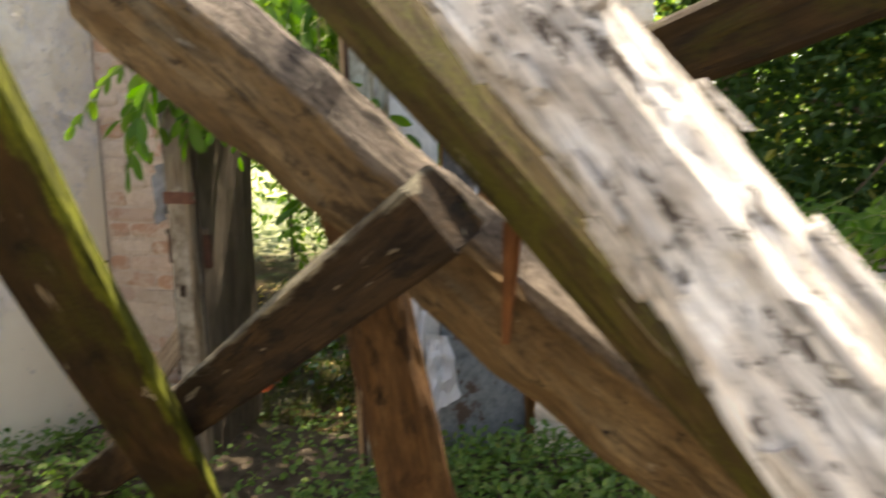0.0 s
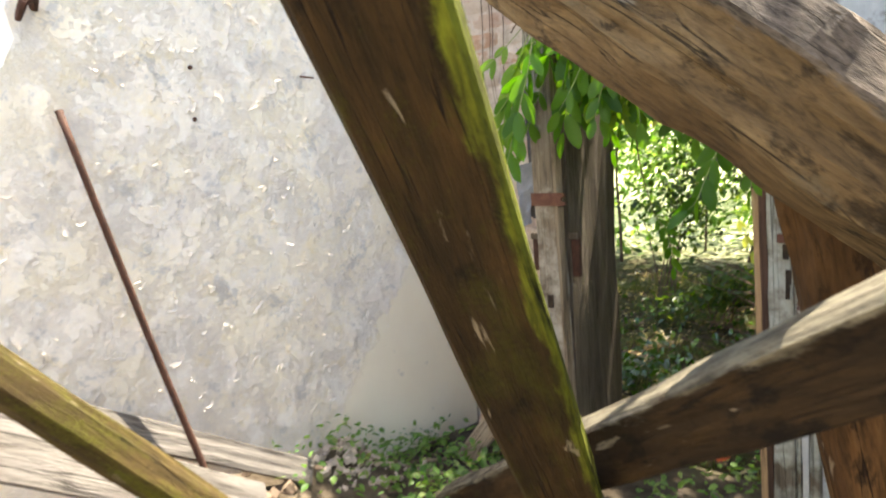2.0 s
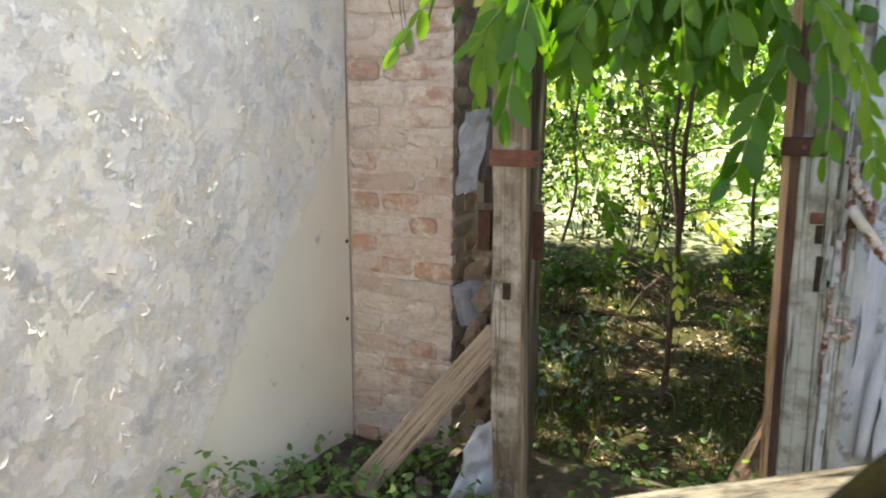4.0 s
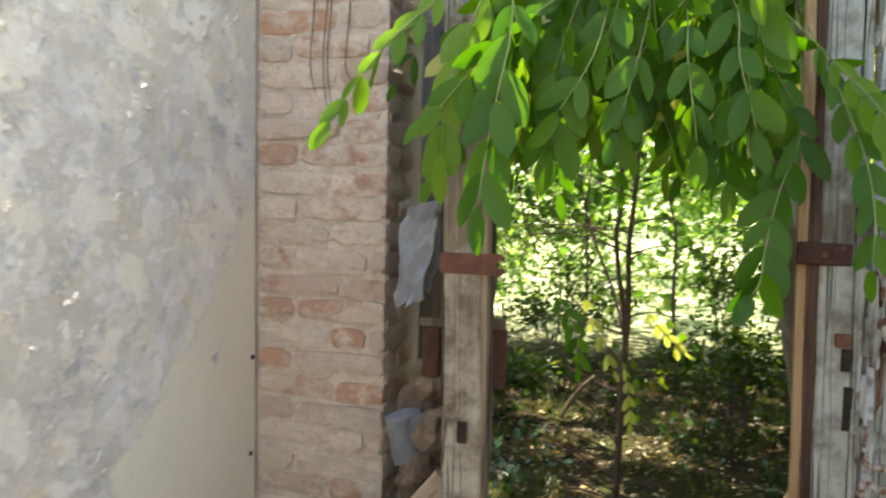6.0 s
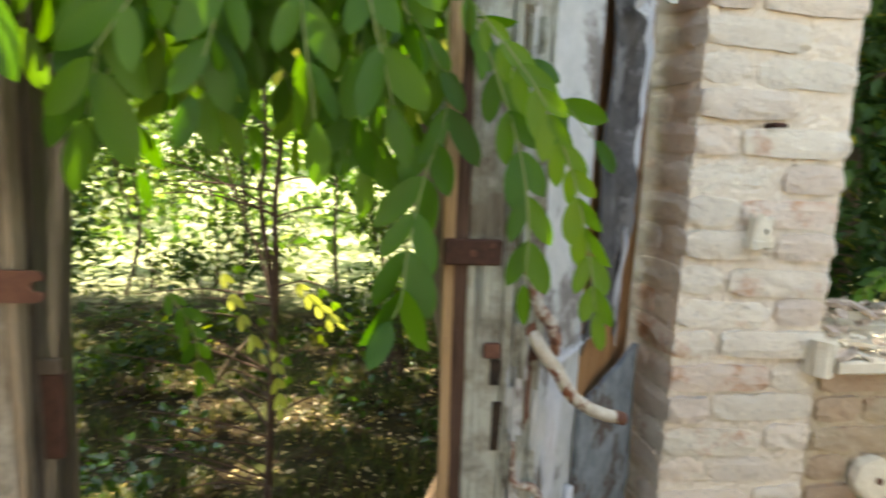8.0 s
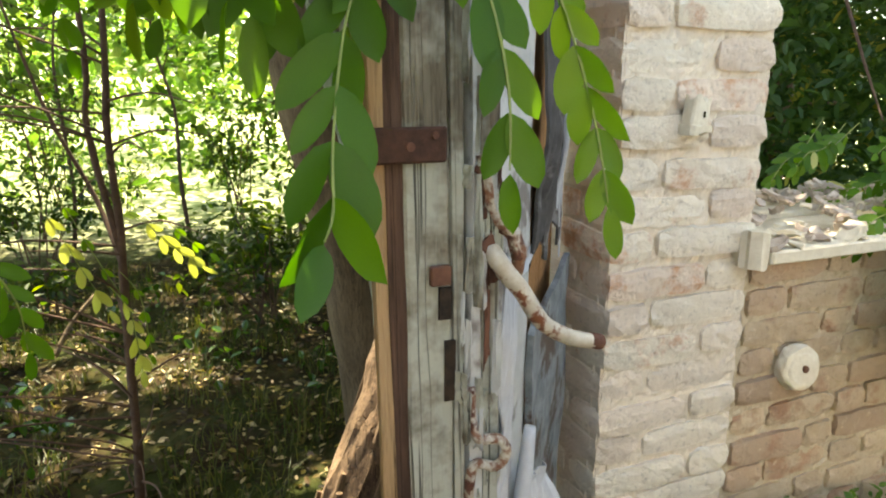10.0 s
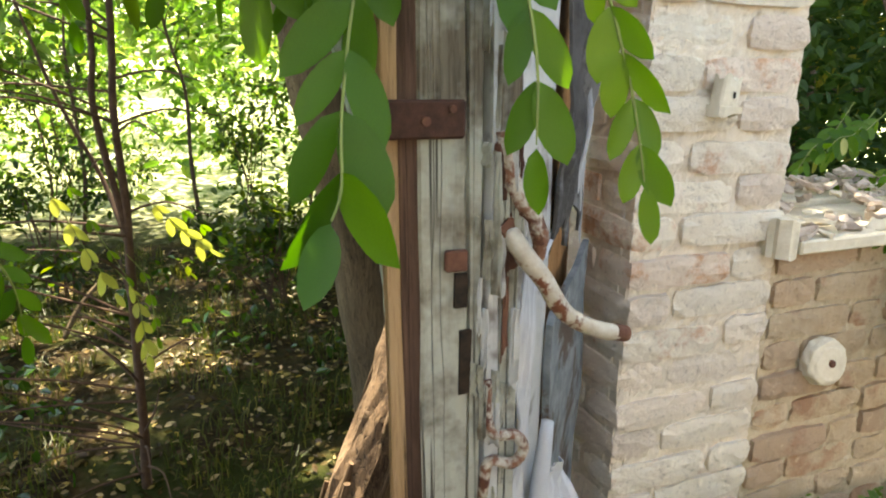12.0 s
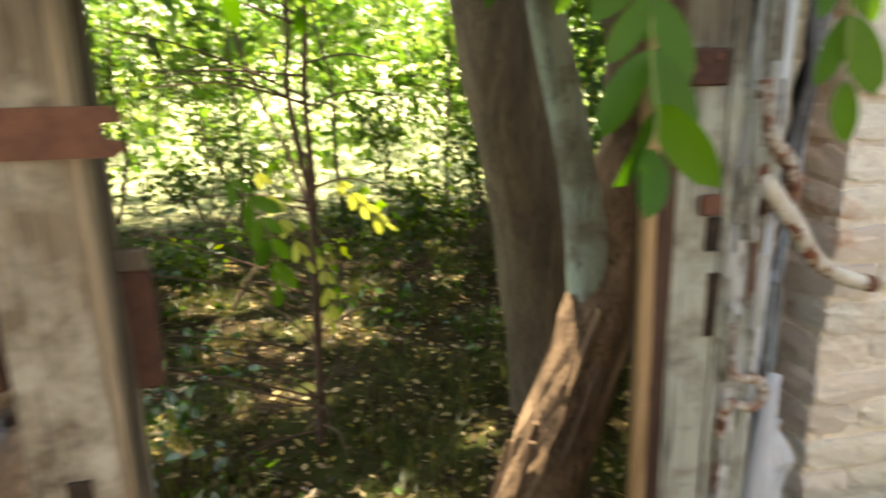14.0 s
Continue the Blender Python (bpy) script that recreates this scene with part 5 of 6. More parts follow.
def sapling(name, label, base, top, r, rng, limbs=5, leafn=120, leaf=0.05, material=M_LEAF_WOOD, bark=M_TWIG, kinks=5, group="saplings"):
    ob = empty(name, label, "sapling", group=group)
    base, top = Vector(base), Vector(top)
    pts = [base + (top - base) * (k / kinks) + Vector((rng.normal(0, 0.035), rng.normal(0, 0.03), 0)) * (k > 0) for k in range(kinks + 1)]
    part("stem", bm_tube(pts, [r * (1 - 0.75 * k / kinks) for k in range(kinks + 1)], 8, rough=0.15), bark, ob, smooth=True)
    ends = []
    for k in range(limbs):
        p, d = along(pts, rng.uniform(0.35, 0.95))
        a = rng.uniform(0, 6.28)
        L = rng.uniform(0.25, 0.6) * (top - base).length * 0.45
        way = Vector((math.cos(a), math.sin(a), rng.uniform(0.2, 0.9)))
        q = [p, p + way * L * 0.5 + Vector((0, 0, 0.02)), p + way * L + Vector((0, 0, -0.05))]
        part("twig", bm_tube(q, [r * 0.35, r * 0.22, r * 0.1], 5), bark, ob)
        ends += [along(q, rng.uniform(0.3, 1.0))[0] for _ in range(max(1, leafn // limbs))]
    if ends:
        c = np.array([tuple(e) for e in ends]) + rng.normal(0, 0.05, (len(ends), 3))
        v, f = leaves(c, leaf, rng)
        mesh_stuff("foliage", v, f, material, "", "", parent=ob)
    return ob


rng = np.random.default_rng(8)
STEM = ([(0.615, 1.25, -0.55), (0.634, 1.25, -0.22), (0.639, 1.25, 0.08), (0.647, 1.25, 0.43), (0.653, 1.25, 0.58), (0.645, 1.25, 0.90), (0.662, 1.25, 1.15), (0.70, 1.27, 2.2)],
        [(0.650, 1.25, 0.50), (0.590, 1.26, 0.90), (0.605, 1.26, 1.15), (0.56, 1.3, 2.1)],
        [(0.648, 1.25, 0.45), (0.583, 1.40, 0.66), (0.46, 1.40, 0.98), (0.30, 1.45, 1.6)])
forked = empty("sapling", "slender dark forked sapling with thorny dead twigs at its foot", "sapling", group="saplings")
part("stem", bm_tube(STEM[0], [0.017, 0.016, 0.015, 0.014, 0.013, 0.011, 0.010, 0.004], 8, rough=0.2), M_TWIG, forked, smooth=True)
part("stem", bm_tube(STEM[1], [0.012, 0.010, 0.009, 0.003], 8, rough=0.2), M_TWIG, forked, smooth=True)
part("stem", bm_tube(STEM[2], [0.009, 0.008, 0.006, 0.002], 7, rough=0.2), M_TWIG, forked, smooth=True)
for k in range(38):
    p, d = along(STEM[0], rng.uniform(0.02, 0.62))
    a, L = rng.uniform(1.6, 5.6), rng.uniform(0.25, 0.7)
    way = Vector((math.cos(a), math.sin(a) * 0.5, rng.uniform(-0.05, 0.5)))
    q = [p, p + way * L * 0.5 + Vector((0, 0, 0.03)), p + way * L + Vector(rng.normal(0, 0.03, 3))]
    part("dead_twig", bm_tube(q, [0.005, 0.0035, 0.0015], 5), M_TWIG, forked)
ends = np.array([tuple(along(STEM[k % 3], rng.uniform(0.5, 1.0))[0]) for k in range(60)]) + rng.normal(0, 0.10, (60, 3))
v, f = leaves(ends, 0.055, rng)
mesh_stuff("foliage", v, f, M_LEAF_WOOD, "", "", parent=forked)
for k in range(8):
    x, y = (-1.6, -0.9, -0.15, 0.15, 1.05, 1.9, 2.3, -2.2)[k], rng.uniform(2.8, 6.5)
    sapling("sapling", "thin woodland sapling with green leaves", (x, y, -0.42), (x + rng.normal(0, 0.15), y + rng.normal(0, 0.1), rng.uniform(1.6, 3.4)), rng.uniform(0.008, 0.022), rng, 6, 130, 0.06)
tagged(link("fallen_stick", bm_tube([(0.206, 2.81, -0.42), (0.30, 2.87, -0.25), (0.43, 2.95, -0.12)], [0.014, 0.012, 0.008], 8, rough=0.2), M_BARK, smooth=True), "grey dead stick propped in the undergrowth", "stick")
yb = empty("yellowing_twig", "drooping twigs with bright yellow leaflets", "twig")
for pts in ([(0.686, 1.15, 0.645), (0.738, 1.15, 0.607), (0.804, 1.15, 0.532), (0.884, 1.15, 0.462)],
            [(0.436, 1.0, 0.745), (0.492, 1.0, 0.666), (0.546, 1.0, 0.536), (0.611, 1.0, 0.396)],
            [(0.615, 1.05, 0.45), (0.661, 1.05, 0.375), (0.674, 1.05, 0.266), (0.681, 1.05, 0.172)]):
    frond(yb, pts, 4, 0.062, "yellow", rng, open_=0.5)
    frond(yb, [Vector(p) + Vector((0.03, 0.08, 0.02)) for p in pts], 3, 0.045, "young", rng, open_=0.5)

tree = empty("broadleaf_tree", "grey-brown tree trunk standing behind the doorway", "tree")
part("trunk", bm_tube([(1.62, 1.30, -0.55), (1.52, 1.25, -0.05), (1.44, 1.22, 0.40), (1.28, 1.2, 1.10), (1.24, 1.2, 1.50), (1.46, 1.3, 2.4), (1.5, 1.35, 4.2), (1.6, 1.4, 6.0)], [0.20, 0.165, 0.148, 0.140, 0.135, 0.13, 0.10, 0.05], 20, rough=0.12, seed=2), M_BARK, tree, smooth=True)
for k in range(9):
    a = k * 2.4
    z = 2.8 + 0.35 * k
    part("limb", bm_tube([(1.5, 1.32, z), (1.35 + 0.8 * math.cos(a), 1.28 + 0.8 * math.sin(a), z + 0.5), (1.2 + 1.9 * math.cos(a), 1.28 + 1.9 * math.sin(a), z + 0.8)], [0.05, 0.035, 0.012], 7, rough=0.1), M_BARK, tree)
# Crown is out of view, added to shade the floor and dapple the sun.
c = clumps(rng, 36000, (-1, -1, -1), (1, 1, 1), 0.09, 20)
c = with_gaps(c[(c ** 2).sum(1) < 1] * (3.2, 1.9, 1.5) + (0.8, 2.7, 4.7), 3)
v, f = leaves(c, 0.11, rng)
mesh_stuff("crown", v, f, M_LEAF_WOOD, "", "", parent=tree)

# Second tree, added for the shade of its unseen crown.
back = empty("broadleaf_tree", "added tree whose unseen dense crown shades the woodland floor", "tree")
part("trunk", bm_tube([(2.9, 5.2, -0.6), (2.8, 5.15, 1.5), (2.6, 5.1, 3.4), (2.2, 5.2, 5.4)], [0.20, 0.16, 0.13, 0.05], 16, rough=0.12, seed=5), M_BARK, back, smooth=True)
for k in range(9):
    a = k * 2.4
    z = 3.0 + 0.3 * k
    part("limb", bm_tube([(2.65, 5.1, z), (2.5 + 1.0 * math.cos(a), 5.1 + 0.9 * math.sin(a), z + 0.5), (2.2 + 2.6 * math.cos(a), 5.1 + 1.8 * math.sin(a), z + 0.8)], [0.06, 0.04, 0.012], 7, rough=0.1), M_BARK, back)
c = clumps(rng, 60000, (-1, -1, -1), (1, 1, 1), 0.07, 30)
c = with_gaps(c[(c ** 2).sum(1) < 1] * (5.2, 2.6, 1.4) + (0.8, 5.0, 5.2), 3)
v, f = leaves(c, 0.13, rng)
mesh_stuff("crown", v, f, M_LEAF_WOOD, "", "", parent=back)

lean_tree = empty("leaning_tree", "leaning trunk with rough bark and lichened upper stem behind the frame", "tree")
bm = bm_tube([(0.97, 0.26, -0.50), (1.105, 0.31, -0.10), (1.24, 0.36, 0.20), (1.36, 0.44, 0.48), (1.42, 0.50, 0.80), (1.42, 0.54, 1.2), (1.38, 0.58, 1.7)], [0.115, 0.098, 0.09, 0.085, 0.075, 0.06, 0.02], 26, rough=0.0)
for v in bm.verts:
    v.co += Vector((1, 0.3, 0)) * 0.03 * noise.noise(v.co * 9) + Vector((noise.noise(v.co * 34), noise.noise(v.co * 31 + Vector((5, 5, 5))), 0)) * 0.012
part("trunk", bm, M_BARK_LOG, lean_tree, "rough furrowed brown bark")
for k in range(40):
    f = rng.uniform(0.0, 0.7)
    p, d = along([(0.97, 0.26, -0.50), (1.105, 0.31, -0.10), (1.24, 0.36, 0.20), (1.36, 0.44, 0.48)], f)
    a = rng.uniform(2.0, 5.2)
    o = Vector((math.cos(a), math.sin(a), 0))
    o = (o - d * o.dot(d)).normalized()
    q = p + o * (0.1 - 0.012 * f)
    L = rng.uniform(0.08, 0.26)
    ob = part("bark_strip", bm_timber(L, rng.uniform(0.006, 0.016), 0.007, rough=0.004, rings=8, seed=k, round_=0.5), M_BARK_LOG, lean_tree)
    ob.matrix_world = axis_matrix(q, q + d * L + o * rng.uniform(-0.004, 0.004), rng.uniform(0, 360))
part("stem", bm_tube([(1.26, 0.38, 0.24), (1.29, 0.42, 0.46), (1.25, 0.43, 0.75), (1.17, 0.42, 1.05), (1.08, 0.42, 1.5), (1.0, 0.45, 2.2)], [0.03, 0.055, 0.045, 0.042, 0.038, 0.03], 14, rough=0.15, seed=4), M_LICHEN, lean_tree, "stem with grey-green lichen", True)

# undergrowth, litter and grass


def shrub(x, y, r, h, n, rng):
    """A loose shrub: a few stems and leaves gathered in layers round their ends."""
    ob = empty("shrub", "green leafy shrub on the shaded wooded floor", "shrub", group="woodland shrubs")
    z0 = ground_z(x, y) - 0.02
    tips = []
    for k in range(9):
        a, f = rng.uniform(0, 6.28), rng.uniform(0.3, 1.0)
        e = Vector((x + r * f * math.cos(a), y + r * f * math.sin(a), z0 + h * (1.15 - 0.55 * f) * rng.uniform(0.7, 1.1)))
        mid = Vector((x, y, z0)).lerp(e, 0.55) + Vector((0, 0, 0.12 * h))
        part("stem", bm_tube([(x + 0.02 * k - 0.08, y, z0), mid, e], [0.006, 0.0045, 0.0015], 5), M_TWIG, ob)
        tips += [mid.lerp(e, q) for q in (0.1, 0.55, 1.0)]
    pick = rng.integers(0, len(tips), n)
    c = np.array([tuple(t) for t in tips])[pick] + rng.normal(0, 1, (n, 3)) * (0.24 * r, 0.24 * r, 0.09 * h)
    c[:, 2] = np.maximum(c[:, 2], z0 + 0.03)
    v, f = leaves(c, 0.058, rng)
    mesh_stuff("foliage", v, f, M_LEAF_WOOD, "", "", parent=ob)


for x, y, r, h, n in ((1.35, 2.9, 0.42, 0.75, 900), (1.85, 3.5, 0.5, 1.1, 1000), (-0.25, 2.7, 0.36, 0.55, 600), (-0.95, 3.3, 0.6, 1.3, 1100), (-0.05, 4.5, 0.5, 0.9, 900), (2.3, 5.0, 0.7, 1.7, 1300),
                      (-0.75, 5.6, 0.8, 1.9, 1500), (1.55, 5.6, 0.45, 1.3, 900), (0.45, 6.6, 0.4, 0.6, 500), (-0.15, 7.2, 0.6, 2.2, 1100), (0.15, 3.4, 0.2, 0.4, 260), (1.05, 4.2, 0.22, 0.4, 240)):
    shrub(x, y, r, h, n, rng)
c = clumps(rng, 30000, (-7.0, 5.2, -0.35), (7.0, 15.0, 4.6), 0.24, 50)
c = c[(c[:, 0] < 0.45 + 0.25 * np.sin(c[:, 1])) | (c[:, 0] > 1.05 + 0.2 * np.sin(2 * c[:, 1])) | (c[:, 2] > 1.1) | (c[:, 2] < 0.15)]
v, f = leaves(c, 0.16, rng)
# Sunlit look comes partly from the brightened leaf colours.
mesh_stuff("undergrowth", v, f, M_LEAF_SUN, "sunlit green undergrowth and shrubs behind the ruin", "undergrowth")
c = np.concatenate([clumps(rng, 420, (-0.6, 0.9, -0.40), (0.30, 1.9, -0.15), 0.10, 35), clumps(rng, 700, (-1.6, 2.0, -0.40), (3.2, 4.4, -0.22), 0.10, 35)])
v, f = leaves(c, 0.055, rng, narrow=0.62)
mesh_stuff("low_plants", v, f, M_LEAF_GLOSSY, "low leafy plants on the wooded floor", "plants")
c = clumps(rng, 30000, (-34.0, 26.0, -0.3), (34.0, 42.0, 9.0), 0.9, 40)
v, f = leaves(c, 0.45, rng)
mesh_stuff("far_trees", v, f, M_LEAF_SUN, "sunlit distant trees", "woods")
c = np.stack([rng.uniform(-1.8, 3.2, 15000), rng.uniform(0.45, 4.5, 15000), np.zeros(15000)], 1)
c[:, 2] = [ground_z(x, y) + 0.006 for x, y in c[:, :2]]
v, f = leaves(c, 0.036, rng, droop=0.0, spread=0.25, up=0.35)
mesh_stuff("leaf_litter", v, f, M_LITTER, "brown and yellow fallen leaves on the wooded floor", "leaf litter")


def grass(name, n, lo, hi, length, rng, material, label):
    x, y = rng.uniform(lo[0], hi[0], n), rng.uniform(lo[1], hi[1], n)
    keep = np.array([noise.noise(Vector((a * 2.6, b * 2.6, 5))) > 0.02 for a, b in zip(x, y)])
    x, y = x[keep], y[keep]
    n = len(x)
    z = np.array([ground_z(a, b) for a, b in zip(x, y)])
    a, L = rng.uniform(0, 6.28, n), length * rng.uniform(0.5, 1.4, n)
    o = np.stack([np.cos(a), np.sin(a)], 1)
    s = np.stack([-o[:, 1], o[:, 0]], 1) * 0.0022
    bend = rng.uniform(0.2, 1.0, n)
    v = np.zeros((n, 5, 3))
    for k, (fz, fo, ws) in enumerate(((0, 0, 1), (0, 0, -1), (0.6, 0.25, 1), (0.6, 0.25, -1), (0.85, 0.9, 0))):
        v[:, k, 0] = x + o[:, 0] * L * fo * bend + s[:, 0] * ws
        v[:, k, 1] = y + o[:, 1] * L * fo * bend + s[:, 1] * ws
        v[:, k, 2] = z + L * fz * (1 - 0.3 * bend)
    i = np.arange(n) * 5
    f = np.stack([i, i + 1, i + 3, i + 2], 1).tolist() + np.stack([i + 2, i + 3, i + 4], 1).tolist()
    return mesh_stuff(name, v.reshape(-1, 3), f, material, label, "grass")


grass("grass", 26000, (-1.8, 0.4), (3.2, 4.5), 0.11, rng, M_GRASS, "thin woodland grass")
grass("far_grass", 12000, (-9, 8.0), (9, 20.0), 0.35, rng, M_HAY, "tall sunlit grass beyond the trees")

# ---- shady trees behind the window ----
for k, (x, y, lo, hi, n) in enumerate(((3.6, 1.9, (2.1, 0.8, -0.3), (5.6, 3.4, 4.2), 52000), (5.4, 3.0, (3.0, 3.2, 0.0), (8.5, 5.0, 6.0), 30000))):
    t = empty("robinia_tree", "shady robinia with dense dark green leaves behind the window", "tree", group="shady trees")
    part("trunk", bm_tube([(x, y, -0.5), (x + 0.05, y, 1.0), (x - 0.1, y + 0.1, 2.6), (x, y, 4.4)], [0.10, 0.08, 0.06, 0.02], 12, rough=0.1, seed=k), M_BARK, t, smooth=True)
    for q in range(7):
        a = q * 2.4 + k
        z = 0.6 + 0.45 * q
        part("limb", bm_tube([(x, y, z), (x + 0.7 * math.cos(a), y + 0.6 * math.sin(a), z + 0.3), (x + 1.4 * math.cos(a), y + 1.1 * math.sin(a), z + 0.3)], [0.03, 0.02, 0.006], 6), M_BARK, t)
    c = clumps(rng, n, lo, hi, 0.15)
    v, f = leaves(c, 0.068 + 0.07 * k, rng)
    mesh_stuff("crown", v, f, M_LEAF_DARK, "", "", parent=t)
rb = empty("robinia_branch", "robinia branch with small leaves hanging over the window sill", "branch", group="hanging branches")
part("twig", bm_tube([(3.2, 0.9, 1.6), (2.95, 0.5, 1.15), (2.75, 0.25, 0.95)], [0.008, 0.005, 0.002], 6), M_TWIG, rb)
for k in range(56):
    p = Vector(rng.uniform((2.50, -0.18, 0.36), (2.95, -0.06, 0.70)) if k % 2 else rng.uniform((2.52, 0.0, 0.72), (3.2, 0.35, 0.90)))
    w = Vector((rng.normal(-0.75, 0.3), rng.normal(-0.15, 0.12), rng.normal(-0.55 if k % 2 else -0.15, 0.2))).normalized() * rng.uniform(0.14, 0.22)
    frond(rb, [p - w * 0.8 + Vector((0.03, 0.03, 0.04)), p, p + w * 0.6 + Vector((0, 0, 0.01)), p + w + Vector((0, 0, -0.015))], 8, 0.056, "young" if k % 3 == 0 else "green", rng, face=(-0.4, -1, 0.6), open_=0.9, yellow=0.035)
# unseen tree, added as a shading crown that overhangs the east side
east = empty("broadleaf_tree", "unseen tree added so that its crown overhangs and shades the ruin", "tree")
part("trunk", bm_tube([(6.6, -1.2, -0.5), (6.5, -1.1, 2.0), (6.1, -0.9, 4.4), (5.2, -0.7, 6.4)], [0.24, 0.20, 0.15, 0.06], 14, rough=0.1, seed=9), M_BARK, east, smooth=True)
for q in range(9):
    a = math.pi + (q - 4) * 0.35
    part("limb", bm_tube([(6.2, -1, 3.6 + q * 0.25), (6.2 + 1.6 * math.cos(a), -1 + 1.6 * math.sin(a), 4.4 + q * 0.25), (6.2 + 3.4 * math.cos(a), -1 + 3.0 * math.sin(a), 4.8 + q * 0.25)], [0.08, 0.05, 0.015], 7), M_BARK, east)
c = clumps(rng, 16000, (-1, -1, -1), (1, 1, 1), 0.07, 40)
c = c[(c ** 2).sum(1) < 1] * (3.6, 3.2, 1.7) + (6.0, -1.0, 5.6)
v, f = leaves(c, 0.12, rng)
mesh_stuff("crown", v, f, M_LEAF_WOOD, "", "", parent=east)

# ---- herbs and rubble on the floor of the ruin ----
c = []
for cx, cy, n, s in ((-0.30, -0.50, 170, 0.13), (-0.28, -0.95, 90, 0.15), (0.0, -0.25, 160, 0.12), (0.05, -0.75, 160, 0.14), (0.3, -0.75, 120, 0.14), (1.45, -0.50, 900, 0.22), (1.25, -0.75, 500, 0.2), (1.85, -0.40, 800, 0.22), (2.2, -0.4, 400, 0.22), (0.9, -0.5, 70, 0.2), (2.5, -0.25, 400, 0.2), (0.7, 0.25, 90, 0.25), (0.7, -0.3, 70, 0.2), (1.0, -0.8, 90, 0.15), (0.45, -1.0, 120, 0.15)):
    p = rng.normal((cx, cy), s, (int(n * 1.7), 2))
    for x, y in p:
        if -0.40 < x < 3 and not (y > -0.03 and (x < 0.02 or x > 1.6)):
            c.append((x, y, ground_z(x, y) + rng.uniform(0.01, 0.13)))
v, f = leaves(np.array(c), 0.032, rng, droop=0.1, spread=0.5, narrow=0.6)
mesh_stuff("herbs", v, f, M_HERB, "low green herbs growing in the rubble", "herbs")
for k in range(150):
    x, y = rng.uniform(-0.40, 1.1), rng.uniform(-2.0, -0.1)
    if rng.uniform() > math.exp(-max(0, x + 0.1) * 1.6):
        continue
    s = rng.uniform(0.012, 0.045)
    ob = link("rubble_piece", bm_timber(s, s * rng.uniform(0.8, 1.6), s * 0.9, rough=s * 0.28, rings=4, seed=k, round_=0.3), M_FILL)
    tagged(ob, "broken piece of plaster or stone on the soil", "rubble", group="rubble on the floor")
    ob.matrix_world = pose(x, y, ground_z(x, y) - s * 0.15, rng.uniform(-40, 40), rng.uniform(-40, 40), rng.uniform(0, 360))

for k in range(150):
    x, y = rng.normal(-0.31, 0.085), rng.normal(-0.88, 0.10)
    if x < -0.405:
        continue
    s = rng.uniform(0.006, 0.026)
    ob = link("rubble_piece", bm_timber(s, s * rng.uniform(0.8, 1.8), s * 0.8, rough=s * 0.28, rings=3, seed=k, round_=0.3, per=3), M_DEBRIS)
    tagged(ob, "pale crumb of fallen plaster on the rubble heap", "rubble", group="plaster crumbs on the heap")
    ob.matrix_world = pose(x, y, ground_z(x, y) - s * 0.2, rng.uniform(-40, 40), rng.uniform(-40, 40), rng.uniform(0, 360))
for k in range(9):
    x, y = rng.uniform(-0.30, 0.0), rng.uniform(-0.80, -0.50)
    a, z = rng.uniform(0, 6.28), ground_z(x, y) + 0.012
    timber("wood_chip", (x, y, z), (x + 0.09 * math.cos(a), y + 0.09 * math.sin(a), z + 0.012), 0.014, 0.006, M_BRACE, "pale split wood chip lying in the rubble", "wood chip", seed=k, rough=0.002, rings=6, per=3)

# ---- bricks ----
BRICK = {}


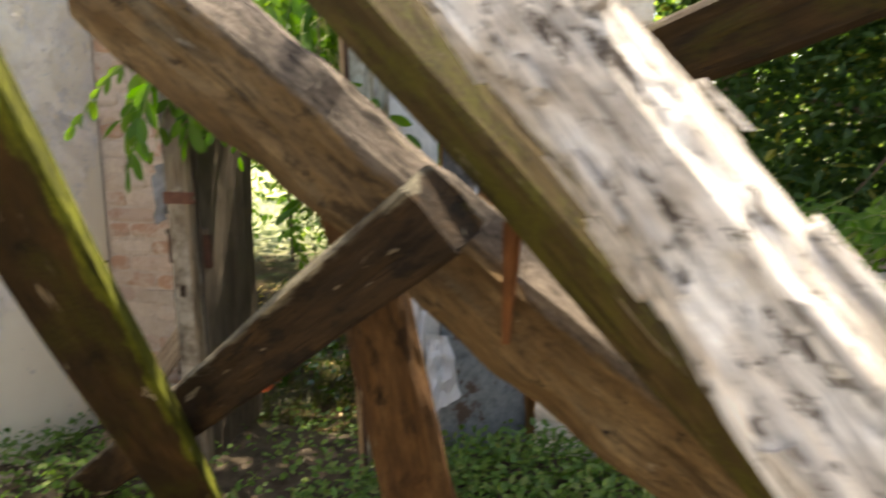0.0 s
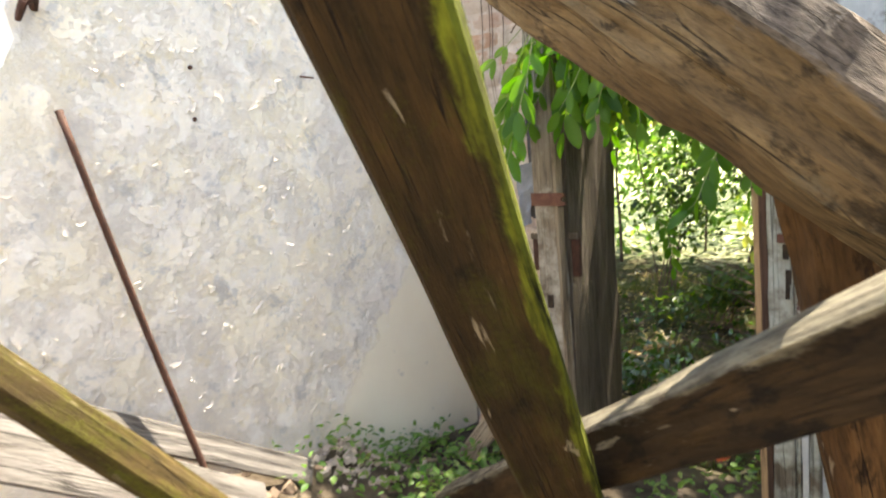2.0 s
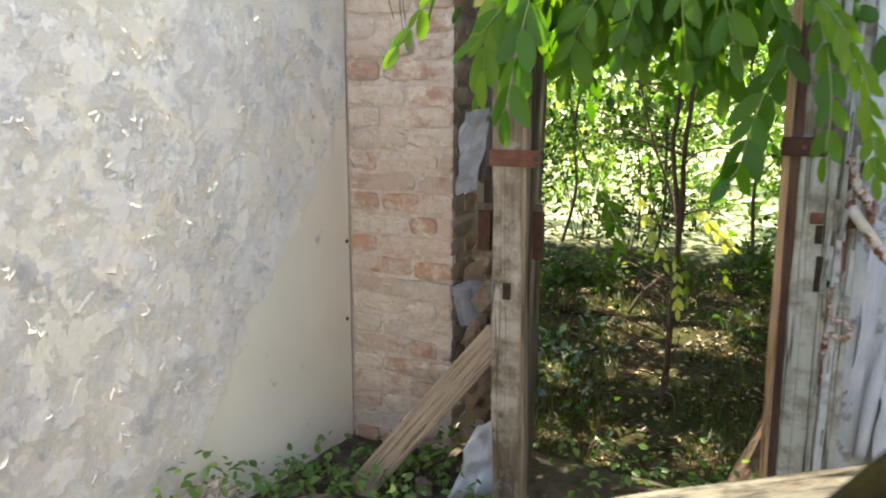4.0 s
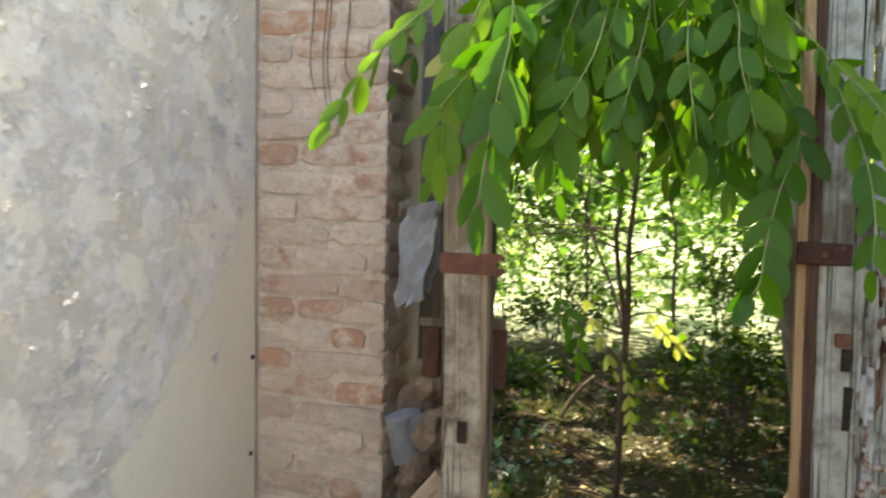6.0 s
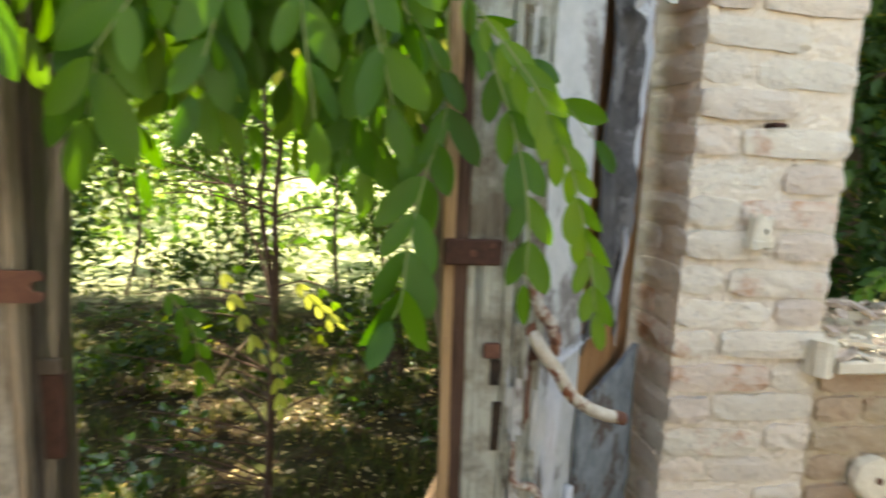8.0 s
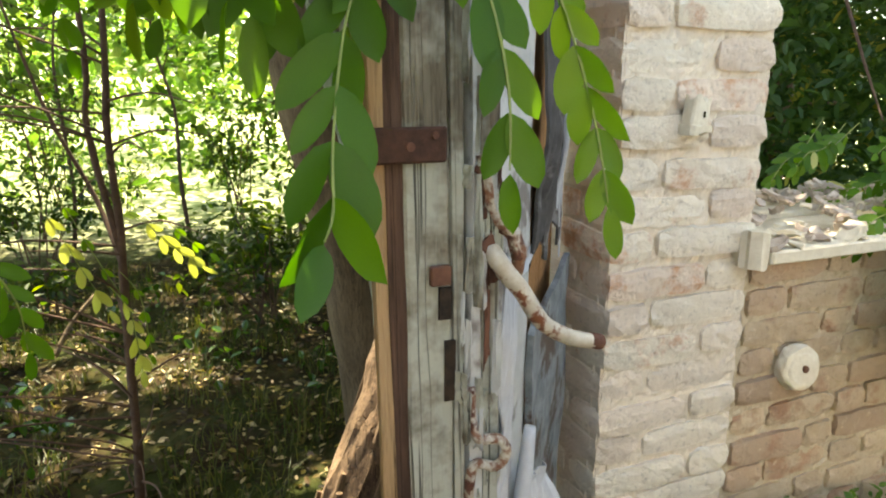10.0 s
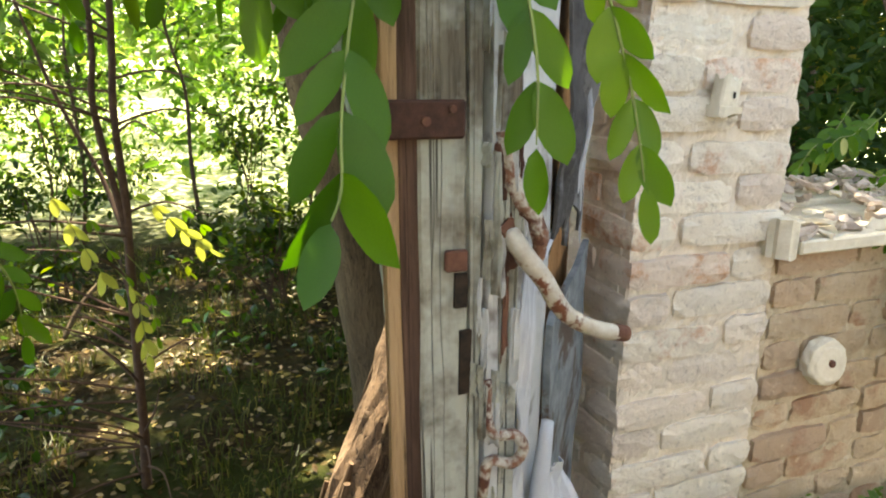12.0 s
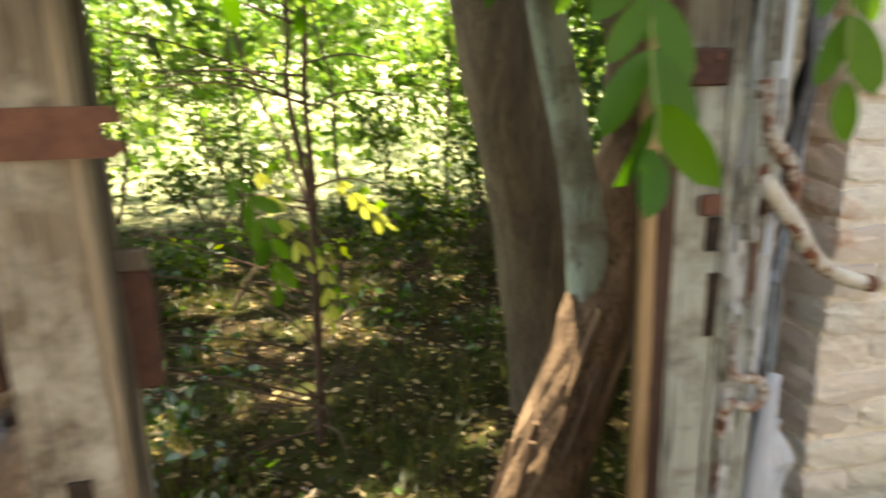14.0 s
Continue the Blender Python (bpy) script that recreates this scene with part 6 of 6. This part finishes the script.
def brick_data(lx, ly, lz, material, variant):
    key = (round(lx, 3), round(ly, 3), round(lz, 3), material.name, variant)
    if key not in BRICK:
        bm = bm_box((0, 0, 0), (lx, ly, lz))
        for axis, cuts in ((0, 5 if lx > 0.2 else 3), (1, 3 if ly > 0.2 else 1), (2, 2)):
            if cuts:
                along_axis = [e for e in bm.edges if abs(e.verts[0].co[axis] - e.verts[1].co[axis]) > 1e-4]
                bmesh.ops.subdivide_edges(bm, edges=along_axis, cuts=cuts, use_grid_fill=True)
        for v in bm.verts:
            rim = sum(1 for k, l in enumerate((lx, ly, lz)) if v.co[k] < 1e-5 or v.co[k] > l - 1e-5)
            mid = Vector((lx / 2, ly / 2, lz / 2))
            q = v.co * 31 + Vector((variant * 13.0, lx * 90, 0))
            if rim > 1:
                pull = 0.003 if rim == 2 else 0.008
                v.co -= Vector([math.copysign(pull, v.co[k] - mid[k]) if (v.co[k] < 1e-5 or v.co[k] > (lx, ly, lz)[k] - 1e-5) else 0 for k in range(3)])
            v.co += Vector((noise.noise(q), noise.noise(q + Vector((9, 0, 0))), noise.noise(q + Vector((0, 9, 0))))) * 0.0052
        me = bpy.data.meshes.new("brick")
        bm.normal_update()
        bm.to_mesh(me)
        bm.free()
        me.materials.append(material)
        BRICK[key] = me
    return BRICK[key]


def lay(parent, material, x0, x1, z0, z1, course, rng, left=False, right=False, y=0.0, joint=0.009):
    """Courses of brick on a wall face at y, with the returns of a doorway on the left or right end."""
    n = 0
    z = z0
    while z < z1 - 0.02:
        h = course - joint
        odd = n % 2
        run = []
        if odd:
            lens = [0.122, 0.25] if not right else [0.25, 0.122]
        else:
            lens = [0.25, 0.122] if not right else [0.122, 0.25]
        x = x0
        k = 0
        while x < x1 - 0.02:
            L = min(lens[k % 2] * rng.choice((0.92, 1.0, 1.06)), x1 - x)
            if x1 - (x + L) < 0.05:
                L = x1 - x
            run.append((x, L))
            x += L + joint
            k += 1
        for i, (bx, L) in enumerate(run):
            end = (left and i == 0) or (right and i == len(run) - 1)
            depth = 0.25 if end and L < 0.2 else 0.12
            ob = new("brick", brick_data(L, depth, h, material, int(rng.integers(7))))
            ob.parent = parent
            ob.matrix_basis = pose(bx, y + rng.normal(0.0, 0.0042), z + rng.normal(0, 0.003), rng.normal(0, 1.2), rng.normal(0, 1.0), rng.normal(0, 1.0))
            if end and depth < 0.2:
                ob = new("brick", brick_data(L, 0.12, h, material, int(rng.integers(4))))
                ob.parent = parent
                ob.matrix_basis = pose(bx, y + 0.131, z, 0, rng.normal(0, 0.3), rng.normal(0, 0.5))
        z += course
        n += 1


rng = np.random.default_rng(21)
lay(wall_nl, M_BRICK_L, NX0 + 0.006, NX1, -0.22, 2.0, 0.0765, rng, right=True)
lay(wall_np, M_BRICK_R, PX0, PX1, -0.20, 2.0, 0.0800, rng, left=True)
lay(wall_ns, M_BRICK_S, PX1 + 0.012, 3.1, -0.21, SILL_Z - 0.02, 0.0800, rng, y=0.006)
